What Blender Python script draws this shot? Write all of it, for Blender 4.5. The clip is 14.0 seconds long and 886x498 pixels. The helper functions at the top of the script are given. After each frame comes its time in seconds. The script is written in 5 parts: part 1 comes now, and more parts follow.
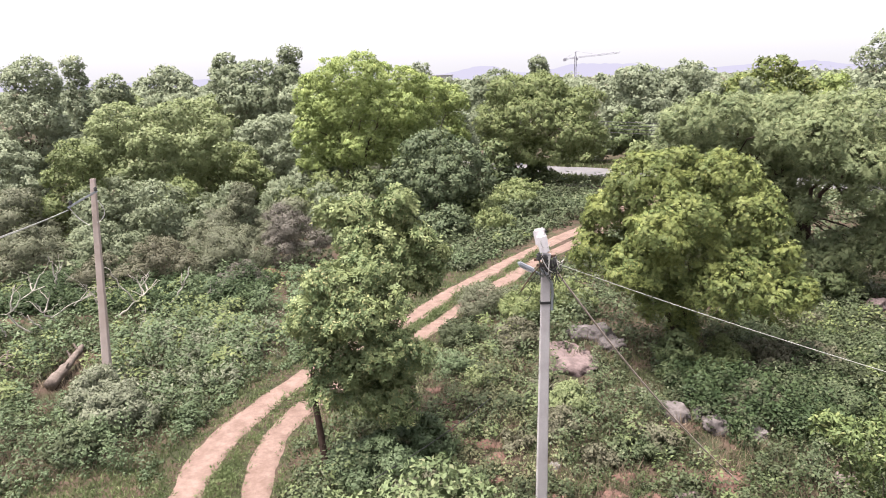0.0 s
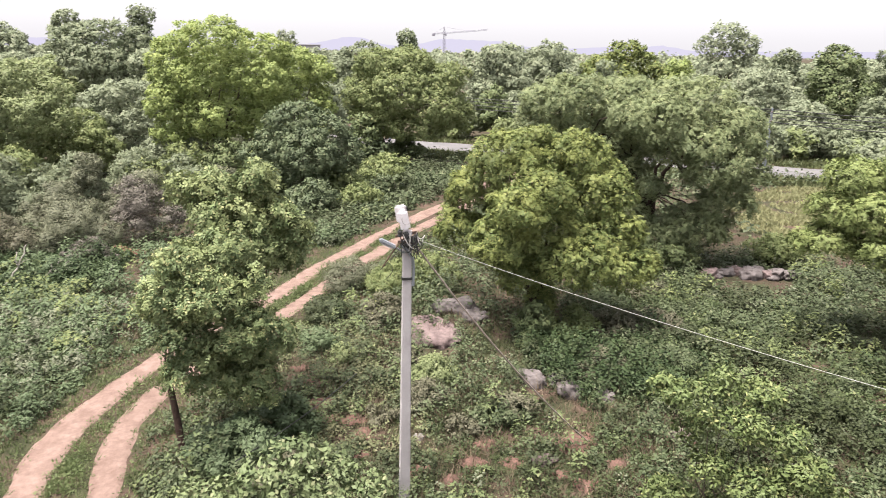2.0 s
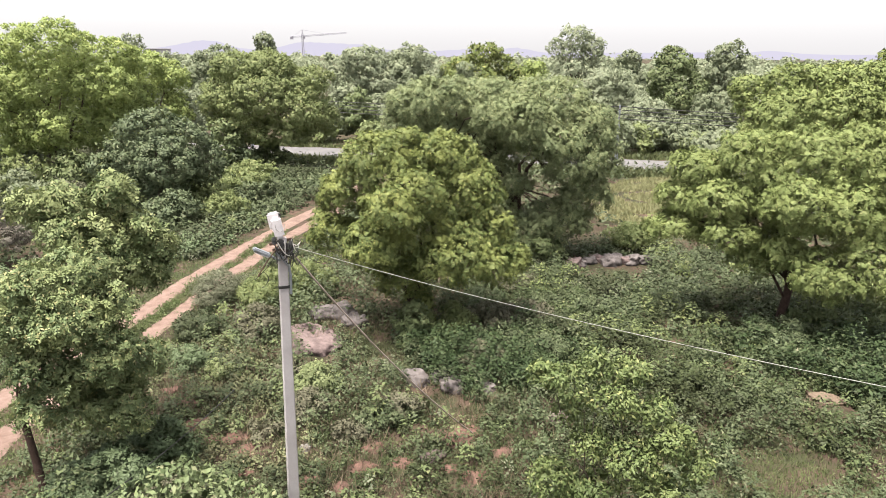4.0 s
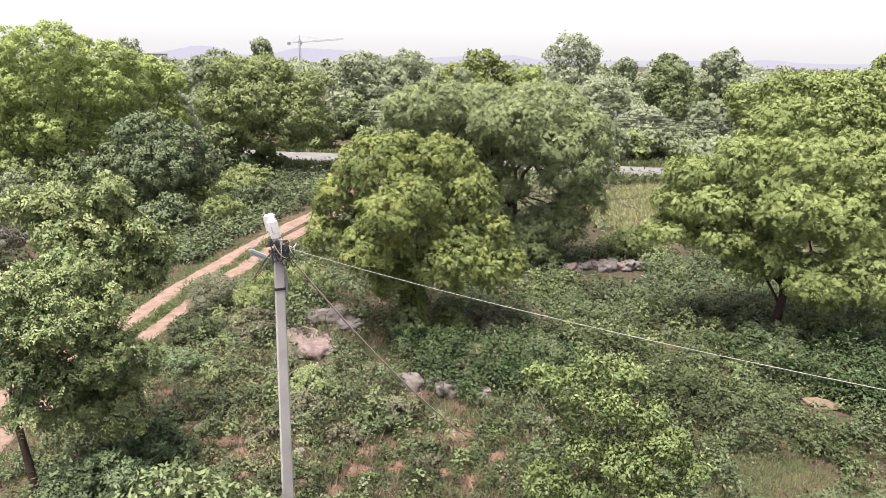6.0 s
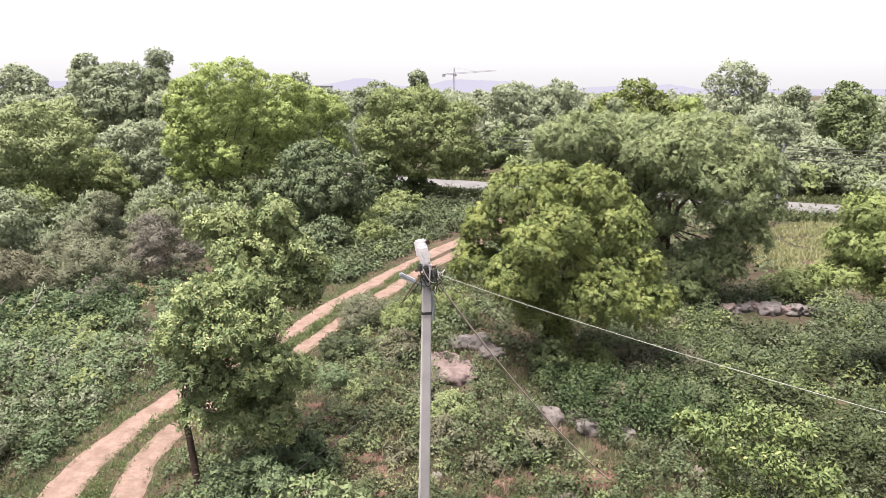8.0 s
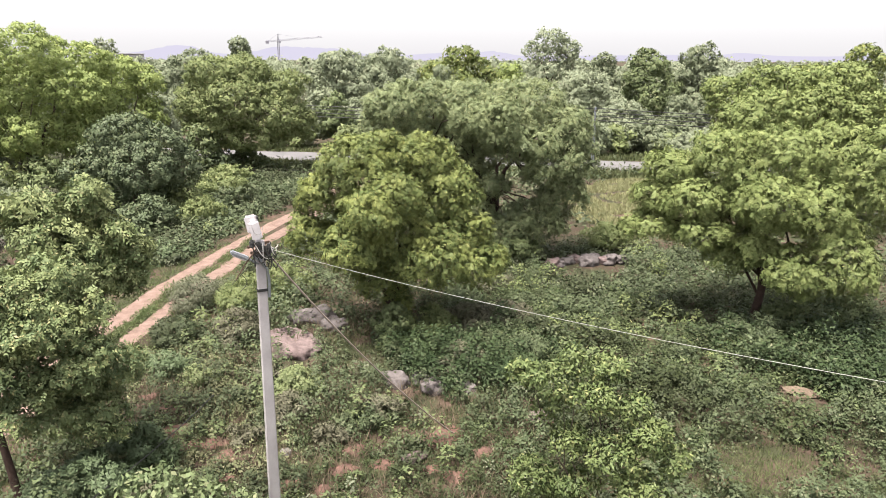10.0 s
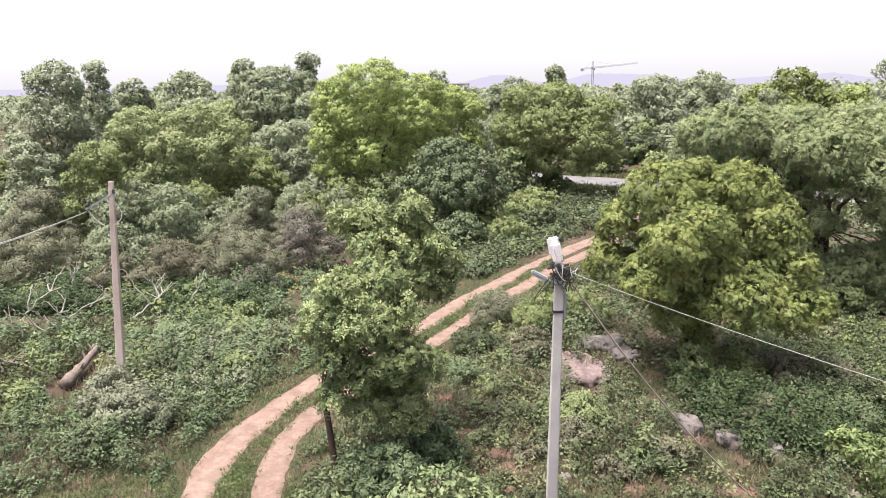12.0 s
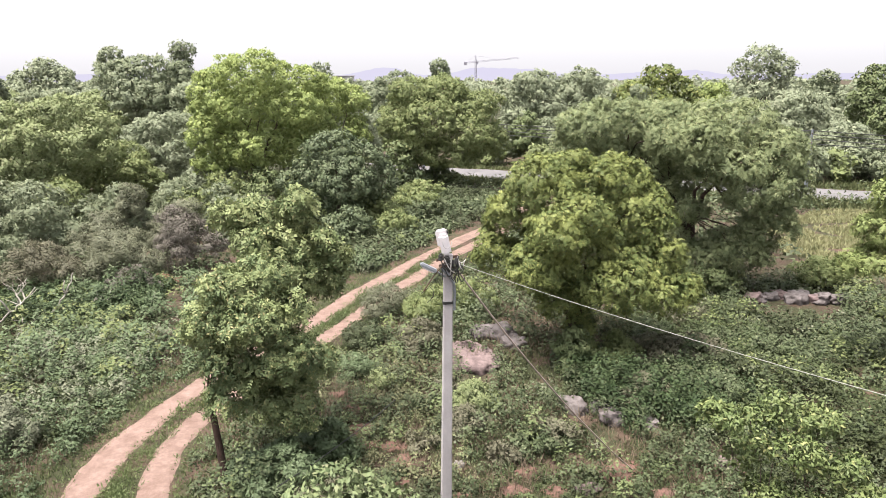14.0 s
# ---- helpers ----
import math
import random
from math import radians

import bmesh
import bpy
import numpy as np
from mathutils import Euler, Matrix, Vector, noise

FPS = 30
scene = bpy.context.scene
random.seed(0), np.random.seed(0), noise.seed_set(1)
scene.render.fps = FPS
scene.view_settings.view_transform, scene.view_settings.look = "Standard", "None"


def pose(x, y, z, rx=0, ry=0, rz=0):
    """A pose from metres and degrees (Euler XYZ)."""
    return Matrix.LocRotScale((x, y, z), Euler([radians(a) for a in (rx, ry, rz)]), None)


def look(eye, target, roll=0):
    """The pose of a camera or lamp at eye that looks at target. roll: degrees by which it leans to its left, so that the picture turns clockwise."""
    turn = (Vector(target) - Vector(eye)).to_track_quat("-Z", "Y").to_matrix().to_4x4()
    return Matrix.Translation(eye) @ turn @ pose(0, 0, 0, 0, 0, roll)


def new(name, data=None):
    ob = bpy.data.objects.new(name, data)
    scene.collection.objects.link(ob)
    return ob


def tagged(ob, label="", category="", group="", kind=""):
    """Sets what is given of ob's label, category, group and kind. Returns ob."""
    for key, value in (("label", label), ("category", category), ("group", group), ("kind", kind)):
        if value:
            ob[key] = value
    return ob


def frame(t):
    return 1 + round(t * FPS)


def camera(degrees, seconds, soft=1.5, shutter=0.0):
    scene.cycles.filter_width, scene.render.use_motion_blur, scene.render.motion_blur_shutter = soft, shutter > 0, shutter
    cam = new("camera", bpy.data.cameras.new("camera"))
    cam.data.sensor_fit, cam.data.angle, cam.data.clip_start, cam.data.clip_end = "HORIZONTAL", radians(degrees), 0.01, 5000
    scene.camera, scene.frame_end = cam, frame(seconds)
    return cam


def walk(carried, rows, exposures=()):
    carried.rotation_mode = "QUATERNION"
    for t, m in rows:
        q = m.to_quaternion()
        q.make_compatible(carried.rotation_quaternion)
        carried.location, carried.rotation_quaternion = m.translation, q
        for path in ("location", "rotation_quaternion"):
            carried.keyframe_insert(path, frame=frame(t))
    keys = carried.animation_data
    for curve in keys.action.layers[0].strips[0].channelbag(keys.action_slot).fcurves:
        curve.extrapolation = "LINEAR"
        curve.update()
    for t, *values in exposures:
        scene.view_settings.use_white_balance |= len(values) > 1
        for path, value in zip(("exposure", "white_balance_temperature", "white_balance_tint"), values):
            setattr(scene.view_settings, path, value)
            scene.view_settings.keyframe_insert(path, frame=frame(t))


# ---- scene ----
cam = camera(65.52, 14.0, soft=0.8, shutter=0.3)
PATH = [  # seconds, x, y, z, yaw, pitch, roll
    (0, -0.000, -0.000, 9.300, -0.00, -13.88, -1.56),
    (0.5, -0.034, 0.010, 9.333, -2.48, -13.15, -0.84),
    (1, 0.067, -0.055, 9.290, -5.44, -14.63, 0.63),
    (1.5, 0.078, 0.002, 9.307, -8.00, -16.46, 0.98),
    (2, 0.176, 0.006, 9.340, -11.09, -16.08, 0.92),
    (2.5, 0.149, 0.018, 9.329, -16.03, -14.66, -0.02),
    (3, 0.085, -0.043, 9.306, -20.29, -15.68, 0.77),
    (3.2, 0.062, -0.023, 9.342, -20.66, -15.63, 0.59),
    (3.8, 0.069, -0.011, 9.335, -21.66, -15.67, 0.49),
    (4.5, 0.086, 0.019, 9.318, -23.00, -15.79, 0.49),
    (5.3, 0.098, 0.039, 9.306, -23.29, -15.67, 0.51),
    (5.5, 0.093, 0.069, 9.303, -22.71, -15.43, 0.50),
    (6, 0.057, -0.029, 9.269, -22.45, -15.20, 0.87),
    (6.5, 0.029, 0.023, 9.285, -19.70, -15.38, -0.35),
    (7, 0.004, 0.072, 9.281, -15.72, -14.43, -0.51),
    (7.2, -0.015, 0.054, 9.259, -13.28, -13.80, -0.22),
    (7.5, -0.011, 0.051, 9.261, -11.06, -13.33, 0.03),
    (7.9, 0.003, 0.042, 9.268, -10.08, -12.98, 0.44),
    (8.3, 0.021, 0.029, 9.277, -10.95, -12.90, 0.85),
    (8.7, 0.040, 0.016, 9.285, -13.24, -13.04, 1.17),
    (9, 0.049, 0.010, 9.290, -15.63, -13.27, 1.31),
    (9.3, 0.053, 0.007, 9.292, -18.39, -13.58, 1.33),
    (9.5, 0.084, 0.016, 9.293, -20.79, -13.96, 1.25),
    (10, 0.058, -0.085, 9.302, -23.89, -15.44, 0.20),
    (10.5, 0.013, 0.003, 9.301, -18.97, -16.48, -0.62),
    (11, -0.031, 0.052, 9.288, -13.90, -15.53, -0.41),
    (11.5, -0.033, 0.027, 9.293, -3.88, -13.77, -1.32),
    (12, 0.017, 0.007, 9.279, 1.19, -13.20, -0.89),
    (12.5, -0.022, 0.025, 9.282, -0.14, -13.48, -0.41),
    (13, 0.010, 0.012, 9.283, -0.10, -14.24, -0.15),
    (13.5, 0.008, 0.029, 9.286, -5.85, -13.61, 0.31),
    (14, 0.032, 0.038, 9.278, -8.23, -13.86, -0.23),
]
walk(cam, [(t, pose(x, y, z, 90 + pitch, 0, yaw) @ pose(0, 0, 0, 0, 0, roll)) for t, x, y, z, yaw, pitch, roll in PATH],
     [(0.0, 1.5, 6450, 14), (1.0, 1.49, 6450, 13), (2.0, 1.48, 6550, 12.5), (2.5, 1.48, 6550, 12.5), (3.0, 1.46, 6680, 9.5), (6.0, 1.46, 6650, 10), (7.0, 1.47, 6600, 12), (9.5, 1.47, 6600, 10.5), (10.5, 1.47, 6650, 10), (11.5, 1.5, 6450, 14), (12.5, 1.48, 6500, 12), (14.0, 1.48, 6500, 12)])

# ---- sky, sun, exposure ----
world = bpy.data.worlds.new("overcast_sky")
scene.world = world
world.use_nodes = True
wn, wl = world.node_tree.nodes, world.node_tree.links
SUN_EL, SUN_AZ = 73.0, -108.0  # degrees; azimuth clockwise from +y
sky = wn.new("ShaderNodeTexSky")
sky.sky_type, sky.sun_disc = "NISHITA", False
sky.sun_elevation, sky.sun_rotation = radians(SUN_EL), radians(SUN_AZ)
sky.dust_density, sky.air_density, sky.ozone_density = 5.0, 1.0, 1.0
soft_sky = wn.new("ShaderNodeHueSaturation")  # thin high cloud takes the blue out of the sky
soft_sky.inputs["Saturation"].default_value = 0.35
wl.new(sky.outputs["Color"], soft_sky.inputs["Color"])
clear, cloud, both = wn.new("ShaderNodeBackground"), wn.new("ShaderNodeBackground"), wn.new("ShaderNodeAddShader")
clear.inputs["Strength"].default_value = 0.065
cloud.inputs["Color"].default_value, cloud.inputs["Strength"].default_value = (0.97, 0.96, 1.0, 1), 0.31
wl.new(soft_sky.outputs["Color"], clear.inputs["Color"])
wl.new(clear.outputs[0], both.inputs[0])
wl.new(cloud.outputs[0], both.inputs[1])
wl.new(both.outputs[0], wn["World Output"].inputs["Surface"])

sun = new("sun", bpy.data.lights.new("sun", "SUN"))
sun.data.energy, sun.data.angle, sun.data.color = 5.0, radians(28), (1.0, 0.94, 0.87)
sun.matrix_world = look((300 * math.sin(radians(SUN_AZ)), 300 * math.cos(radians(SUN_AZ)), 300 * math.tan(radians(SUN_EL))), (0, 0, 0))
scene.view_settings.exposure = 1.5

# ---- materials ----


def material(name):
    m = bpy.data.materials.new(name)
    m.use_nodes = True
    return m, m.node_tree.nodes, m.node_tree.links, m.node_tree.nodes["Principled BSDF"]


def ramp(nodes, stops):
    r = nodes.new("ShaderNodeValToRGB")
    while len(r.color_ramp.elements) < len(stops):
        r.color_ramp.elements.new(0.5)
    for e, (at, colour) in zip(r.color_ramp.elements, stops):
        e.position, e.color = at, (*colour, 1)
    return r


def place_noise(nodes, links, scale, detail=4.0, rough=0.6):
    geo, n = nodes.new("ShaderNodeNewGeometry"), nodes.new("ShaderNodeTexNoise")
    n.inputs["Scale"].default_value, n.inputs["Detail"].default_value, n.inputs["Roughness"].default_value = scale, detail, rough
    links.new(geo.outputs["Position"], n.inputs["Vector"])
    return n


def mixed(nodes, links, a, b, factor):
    m = nodes.new("ShaderNodeMix")
    m.data_type = "RGBA"
    links.new(factor, m.inputs["Factor"])
    for value, slot in ((a, 6), (b, 7)):
        if isinstance(value, tuple):
            m.inputs[slot].default_value = (*value, 1)
        else:
            links.new(value, m.inputs[slot])
    return m.outputs[2]


def between(a, b, k):
    return tuple(u + (v - u) * k for u, v in zip(a, b))


def foliage(name, dark, base, light, odd, patch=0.55, through_leaf=0.2, rough=0.55, stand=None):
    """Leaves: each leaf has its own tone, whole twigs run lighter or older, and stands of plants differ."""
    m, n, l, bsdf = material(name)
    geo = n.new("ShaderNodeNewGeometry")
    tone = ramp(n, [(0.0, between(dark, base, 0.75)), (0.42, base), (0.85, between(base, light, 0.3)), (0.985, between(light, odd, 0.5))])
    l.new(geo.outputs["Random Per Island"], tone.inputs["Fac"])
    twig = ramp(n, [(0.38, (0, 0, 0)), (0.66, (1, 1, 1))])
    l.new(place_noise(n, l, 1.7, 3.0).outputs["Fac"], twig.inputs["Fac"])
    weight = n.new("ShaderNodeMath")
    weight.operation, weight.inputs[1].default_value = "MULTIPLY", patch
    l.new(twig.outputs["Color"], weight.inputs[0])
    colour = mixed(n, l, tone.outputs["Color"], light, weight.outputs[0])
    old = ramp(n, [(0.45, (0, 0, 0)), (0.62, (1, 1, 1))])
    l.new(place_noise(n, l, 0.42 if stand else 0.8, 3.0).outputs["Fac"], old.inputs["Fac"])
    some = n.new("ShaderNodeMath")
    some.operation, some.inputs[1].default_value = "MULTIPLY", 0.75 if stand else 0.32
    l.new(old.outputs["Color"], some.inputs[0])
    colour = mixed(n, l, colour, stand or dark, some.outputs[0])
    l.new(colour, bsdf.inputs["Base Color"])
    bsdf.inputs["Roughness"].default_value = rough
    bsdf.inputs["Specular IOR Level"].default_value = 0.14
    thin, mix = n.new("ShaderNodeBsdfTranslucent"), n.new("ShaderNodeMixShader")
    l.new(colour, thin.inputs["Color"])
    mix.inputs["Fac"].default_value = through_leaf
    l.new(bsdf.outputs[0], mix.inputs[1])
    l.new(thin.outputs[0], mix.inputs[2])
    l.new(mix.outputs[0], n["Material Output"].inputs["Surface"])
    return m


def rough_solid(name, a, b, scale, rough=0.85, bump=0.3, fine=30.0, metal=0.0, c=None):
    m, n, l, bsdf = material(name)
    big = ramp(n, [(0.3, a), (0.7, b)])
    l.new(place_noise(n, l, scale, 6.0, 0.65).outputs["Fac"], big.inputs["Fac"])
    grain = place_noise(n, l, fine, 5.0, 0.7)
    dots = ramp(n, [(0.35, (0, 0, 0)), (0.75, (1, 1, 1))])
    l.new(grain.outputs["Fac"], dots.inputs["Fac"])
    third = c or tuple(0.6 * v for v in a)
    half = n.new("ShaderNodeMath")
    half.operation, half.inputs[1].default_value = "MULTIPLY", 0.45
    l.new(dots.outputs["Color"], half.inputs[0])
    l.new(mixed(n, l, big.outputs["Color"], third, half.outputs[0]), bsdf.inputs["Base Color"])
    bsdf.inputs["Roughness"].default_value, bsdf.inputs["Metallic"].default_value = rough, metal
    bsdf.inputs["Specular IOR Level"].default_value = 0.15 if rough > 0.8 else 0.4
    bp = n.new("ShaderNodeBump")
    bp.inputs["Strength"].default_value, bp.inputs["Distance"].default_value = bump, 0.03
    l.new(grain.outputs["Fac"], bp.inputs["Height"])
    l.new(bp.outputs[0], bsdf.inputs["Normal"])
    return m


LEAF = {
    "neem": foliage("neem_leaf", (0.039, 0.056, 0.023), (0.095, 0.125, 0.043), (0.214, 0.236, 0.074), (0.267, 0.246, 0.098), patch=0.65),
    "old_olive": foliage("old_tree_leaf", (0.064, 0.085, 0.044), (0.150, 0.186, 0.095), (0.271, 0.301, 0.151), (0.299, 0.278, 0.170), through_leaf=0.36),
    "neem_pale": foliage("pale_neem_leaf", (0.083, 0.108, 0.039), (0.136, 0.174, 0.062), (0.210, 0.243, 0.091), (0.264, 0.248, 0.116), patch=0.55),
    "mid_green": foliage("green_leaf", (0.090, 0.113, 0.051), (0.142, 0.176, 0.073), (0.209, 0.236, 0.103), (0.267, 0.252, 0.130), through_leaf=0.36),
    "olive": foliage("olive_leaf", (0.114, 0.140, 0.071), (0.178, 0.214, 0.101), (0.250, 0.283, 0.139), (0.303, 0.268, 0.181), through_leaf=0.36),
    "yellow_green": foliage("yellow_green_leaf", (0.105, 0.142, 0.056), (0.199, 0.252, 0.089), (0.331, 0.382, 0.133), (0.380, 0.370, 0.158), through_leaf=0.36),
    "dark_green": foliage("dark_leaf", (0.056, 0.074, 0.037), (0.094, 0.121, 0.054), (0.145, 0.173, 0.077), (0.198, 0.182, 0.103)),
    "blue_green": foliage("blue_green_leaf", (0.047, 0.070, 0.042), (0.081, 0.105, 0.057), (0.123, 0.148, 0.078), (0.166, 0.156, 0.094)),
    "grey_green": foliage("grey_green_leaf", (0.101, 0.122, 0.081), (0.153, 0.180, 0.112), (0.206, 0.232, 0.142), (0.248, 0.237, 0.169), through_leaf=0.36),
    # far leaves: the paleness of distance haze is put into this colour
    "hazed": foliage("hazed_far_leaf", (0.126, 0.156, 0.098), (0.188, 0.217, 0.141), (0.254, 0.278, 0.184), (0.293, 0.288, 0.205), through_leaf=0.36),
    "thorn": foliage("thorn_shrub_leaf", (0.057, 0.062, 0.042), (0.107, 0.114, 0.074), (0.162, 0.170, 0.109), (0.194, 0.172, 0.123)),
    "dry": foliage("dry_shrub_twig", (0.066, 0.060, 0.052), (0.113, 0.102, 0.087), (0.156, 0.143, 0.118), (0.180, 0.149, 0.133)),
    "bright": foliage("bright_broad_leaf", (0.053, 0.076, 0.036), (0.112, 0.148, 0.069), (0.194, 0.222, 0.111), (0.275, 0.241, 0.165), rough=0.5),
    "cream": foliage("cream_green_leaf", (0.033, 0.051, 0.020), (0.088, 0.121, 0.045), (0.185, 0.218, 0.086), (0.293, 0.270, 0.130), rough=0.5, patch=0.45),
    "weed_olive": foliage("olive_weed_leaf", (0.052, 0.063, 0.030), (0.115, 0.132, 0.064), (0.201, 0.213, 0.115), (0.299, 0.241, 0.172), stand=(0.086, 0.081, 0.046)),
    "sapling": foliage("pale_long_leaf", (0.034, 0.053, 0.023), (0.101, 0.137, 0.058), (0.245, 0.273, 0.125), (0.313, 0.268, 0.159), rough=0.56, patch=0.75),
    "sapling_dark": foliage("dark_long_leaf", (0.040, 0.061, 0.031), (0.111, 0.151, 0.069), (0.267, 0.305, 0.136), (0.405, 0.301, 0.171), rough=0.56, patch=0.65),
    "weed": foliage("weed_leaf", (0.017, 0.026, 0.015), (0.048, 0.066, 0.032), (0.122, 0.147, 0.078), (0.190, 0.176, 0.120), stand=(0.040, 0.047, 0.024), patch=0.65),
    # darker weed leaf: shade under the trees is put into its colour
    "weed_shade": foliage("shaded_weed_leaf", (0.013, 0.023, 0.010), (0.031, 0.050, 0.021), (0.067, 0.093, 0.041), (0.104, 0.110, 0.061), patch=0.6),
    "weed_deep": foliage("deep_green_weed_leaf", (0.017, 0.025, 0.011), (0.038, 0.053, 0.022), (0.083, 0.106, 0.046), (0.138, 0.129, 0.078), stand=(0.033, 0.039, 0.017), patch=0.6),
    "brown_twig": foliage("brown_twig_leaf", (0.051, 0.048, 0.033), (0.097, 0.095, 0.063), (0.148, 0.144, 0.095), (0.166, 0.133, 0.105)),
    "weed_light": foliage("light_weed_leaf", (0.044, 0.068, 0.034), (0.086, 0.117, 0.059), (0.138, 0.179, 0.097), (0.201, 0.216, 0.154), stand=(0.059, 0.084, 0.043)),
    "weed_pale": foliage("pale_weed_leaf", (0.080, 0.089, 0.058), (0.132, 0.144, 0.095), (0.195, 0.207, 0.144), (0.241, 0.223, 0.184), rough=0.52),
    "grass": foliage("grass_blade", (0.047, 0.060, 0.027), (0.085, 0.102, 0.046), (0.128, 0.140, 0.066), (0.187, 0.152, 0.098)),
    "pale_grass": foliage("pale_grass_blade", (0.13, 0.14, 0.07), (0.2, 0.205, 0.105), (0.27, 0.265, 0.14), (0.3, 0.24, 0.17)),
    "verge": foliage("verge_grass_blade", (0.055, 0.075, 0.033), (0.105, 0.138, 0.058), (0.165, 0.195, 0.088), (0.22, 0.19, 0.12)),
    "dry_grass": foliage("dry_stalk", (0.098, 0.071, 0.056), (0.158, 0.124, 0.09), (0.203, 0.165, 0.112), (0.24, 0.18, 0.143)),
}
BARK = rough_solid("bark", (0.045, 0.034, 0.026), (0.098, 0.075, 0.06), 3.0, bump=0.8, fine=18)
DARK_BARK = rough_solid("dark_bark", (0.026, 0.017, 0.013), (0.064, 0.041, 0.034), 4.0, bump=0.9, fine=20)
DEAD_WOOD = rough_solid("dead_wood", (0.22, 0.2, 0.175), (0.36, 0.335, 0.3), 2.0, bump=0.5, fine=25)
LOG_WOOD = rough_solid("log_wood", (0.08, 0.064, 0.055), (0.2, 0.16, 0.138), 4.0, bump=0.9, fine=18)
ROCK = rough_solid("grey_rock", (0.07, 0.06, 0.058), (0.17, 0.15, 0.148), 3.5, bump=0.8, fine=14)
PINK_ROCK = rough_solid("pink_rock", (0.085, 0.062, 0.06), (0.2, 0.15, 0.147), 4.5, bump=1.0, fine=11, c=(0.055, 0.045, 0.04))
SAND_ROCK = rough_solid("sandy_rock", (0.1, 0.072, 0.053), (0.16, 0.122, 0.092), 2.0, bump=0.6, fine=12)
PALE_STONE = rough_solid("pale_stone", (0.12, 0.112, 0.1), (0.2, 0.19, 0.17), 6.0, bump=0.7, fine=20)
CONCRETE = rough_solid("pole_concrete", (0.3, 0.28, 0.285), (0.4, 0.378, 0.383), 1.6, bump=0.35, fine=40, c=(0.29, 0.268, 0.268))
BROWN_CONCRETE = rough_solid("weathered_concrete", (0.29, 0.24, 0.218), (0.4, 0.345, 0.325), 1.2, bump=0.35, fine=40, c=(0.34, 0.26, 0.22))
WHITE_PLASTIC = rough_solid("white_plastic", (0.48, 0.45, 0.47), (0.6, 0.57, 0.59), 6.0, rough=0.45, bump=0.05, c=(0.55, 0.52, 0.53))
GREY_METAL = rough_solid("galvanised_metal", (0.225, 0.247, 0.277), (0.338, 0.36, 0.39), 8.0, rough=0.5, bump=0.1, metal=0.6)
BLACK_RUBBER = rough_solid("black_rubber", (0.013, 0.013, 0.013), (0.026, 0.025, 0.025), 8.0, rough=0.6, bump=0.1)
RUST = rough_solid("rusty_iron", (0.053, 0.034, 0.026), (0.105, 0.06, 0.041), 10.0, rough=0.8, bump=0.3)
PALE_CABLE = rough_solid("pale_cable", (0.203, 0.203, 0.188), (0.27, 0.27, 0.247), 5.0, rough=0.6, bump=0.05)
GREY_CABLE = rough_solid("grey_cable", (0.3, 0.29, 0.28), (0.4, 0.385, 0.37), 5.0, rough=0.6, bump=0.05)
OLD_CABLE = rough_solid("weathered_cable", (0.26, 0.21, 0.185), (0.34, 0.28, 0.25), 5.0, rough=0.7, bump=0.05)
ASPHALT = rough_solid("worn_asphalt", (0.105, 0.101, 0.104), (0.15, 0.144, 0.146), 0.4, rough=0.9, bump=0.2, fine=8)
BRICK = rough_solid("broken_brick", (0.13, 0.065, 0.048), (0.2, 0.11, 0.085), 6.0, bump=0.6, fine=25)
DIRT = rough_solid("track_dirt", (0.118, 0.079, 0.065), (0.212, 0.152, 0.13), 2.6, rough=0.95, bump=1.0, fine=9, c=(0.085, 0.052, 0.039))
RED_SOIL = rough_solid("red_soil", (0.062, 0.04, 0.033), (0.165, 0.09, 0.074), 5.5, rough=0.95, bump=1.0, fine=13, c=(0.055, 0.042, 0.028))
# the crane's lavender tint is distance haze put into the steel colour
HAZED_STEEL = rough_solid("hazed_crane_steel", (0.22, 0.212, 0.255), (0.28, 0.272, 0.315), 0.3, rough=0.6)
FAR_WALL = rough_solid("far_plaster", (0.36, 0.35, 0.36), (0.42, 0.41, 0.42), 0.2)


def ground_material():
    """Soil, brown to red, under a thin skin of moss and low grass."""
    m, n, l, bsdf = material("scrub_ground")
    soil = ramp(n, [(0.3, (0.038, 0.028, 0.021)), (0.55, (0.07, 0.048, 0.037)), (0.75, (0.115, 0.074, 0.057))])
    l.new(place_noise(n, l, 0.35, 6.0).outputs["Fac"], soil.inputs["Fac"])
    green = ramp(n, [(0.3, (0.02, 0.022, 0.012)), (0.7, (0.05, 0.052, 0.028))])
    l.new(place_noise(n, l, 2.2, 6.0).outputs["Fac"], green.inputs["Fac"])
    cover = ramp(n, [(0.43, (0, 0, 0)), (0.57, (1, 1, 1))])
    l.new(place_noise(n, l, 0.8, 8.0, 0.7).outputs["Fac"], cover.inputs["Fac"])
    l.new(mixed(n, l, soil.outputs["Color"], green.outputs["Color"], cover.outputs["Color"]), bsdf.inputs["Base Color"])
    bsdf.inputs["Roughness"].default_value = 0.95
    bsdf.inputs["Specular IOR Level"].default_value = 0.1
    bp = n.new("ShaderNodeBump")
    bp.inputs["Strength"].default_value, bp.inputs["Distance"].default_value = 0.8, 0.06
    l.new(place_noise(n, l, 9.0, 8.0, 0.7).outputs["Fac"], bp.inputs["Height"])
    l.new(bp.outputs[0], bsdf.inputs["Normal"])
    return m


GROUND = ground_material()

# ---- shape helpers ----
rng = np.random.default_rng(7)


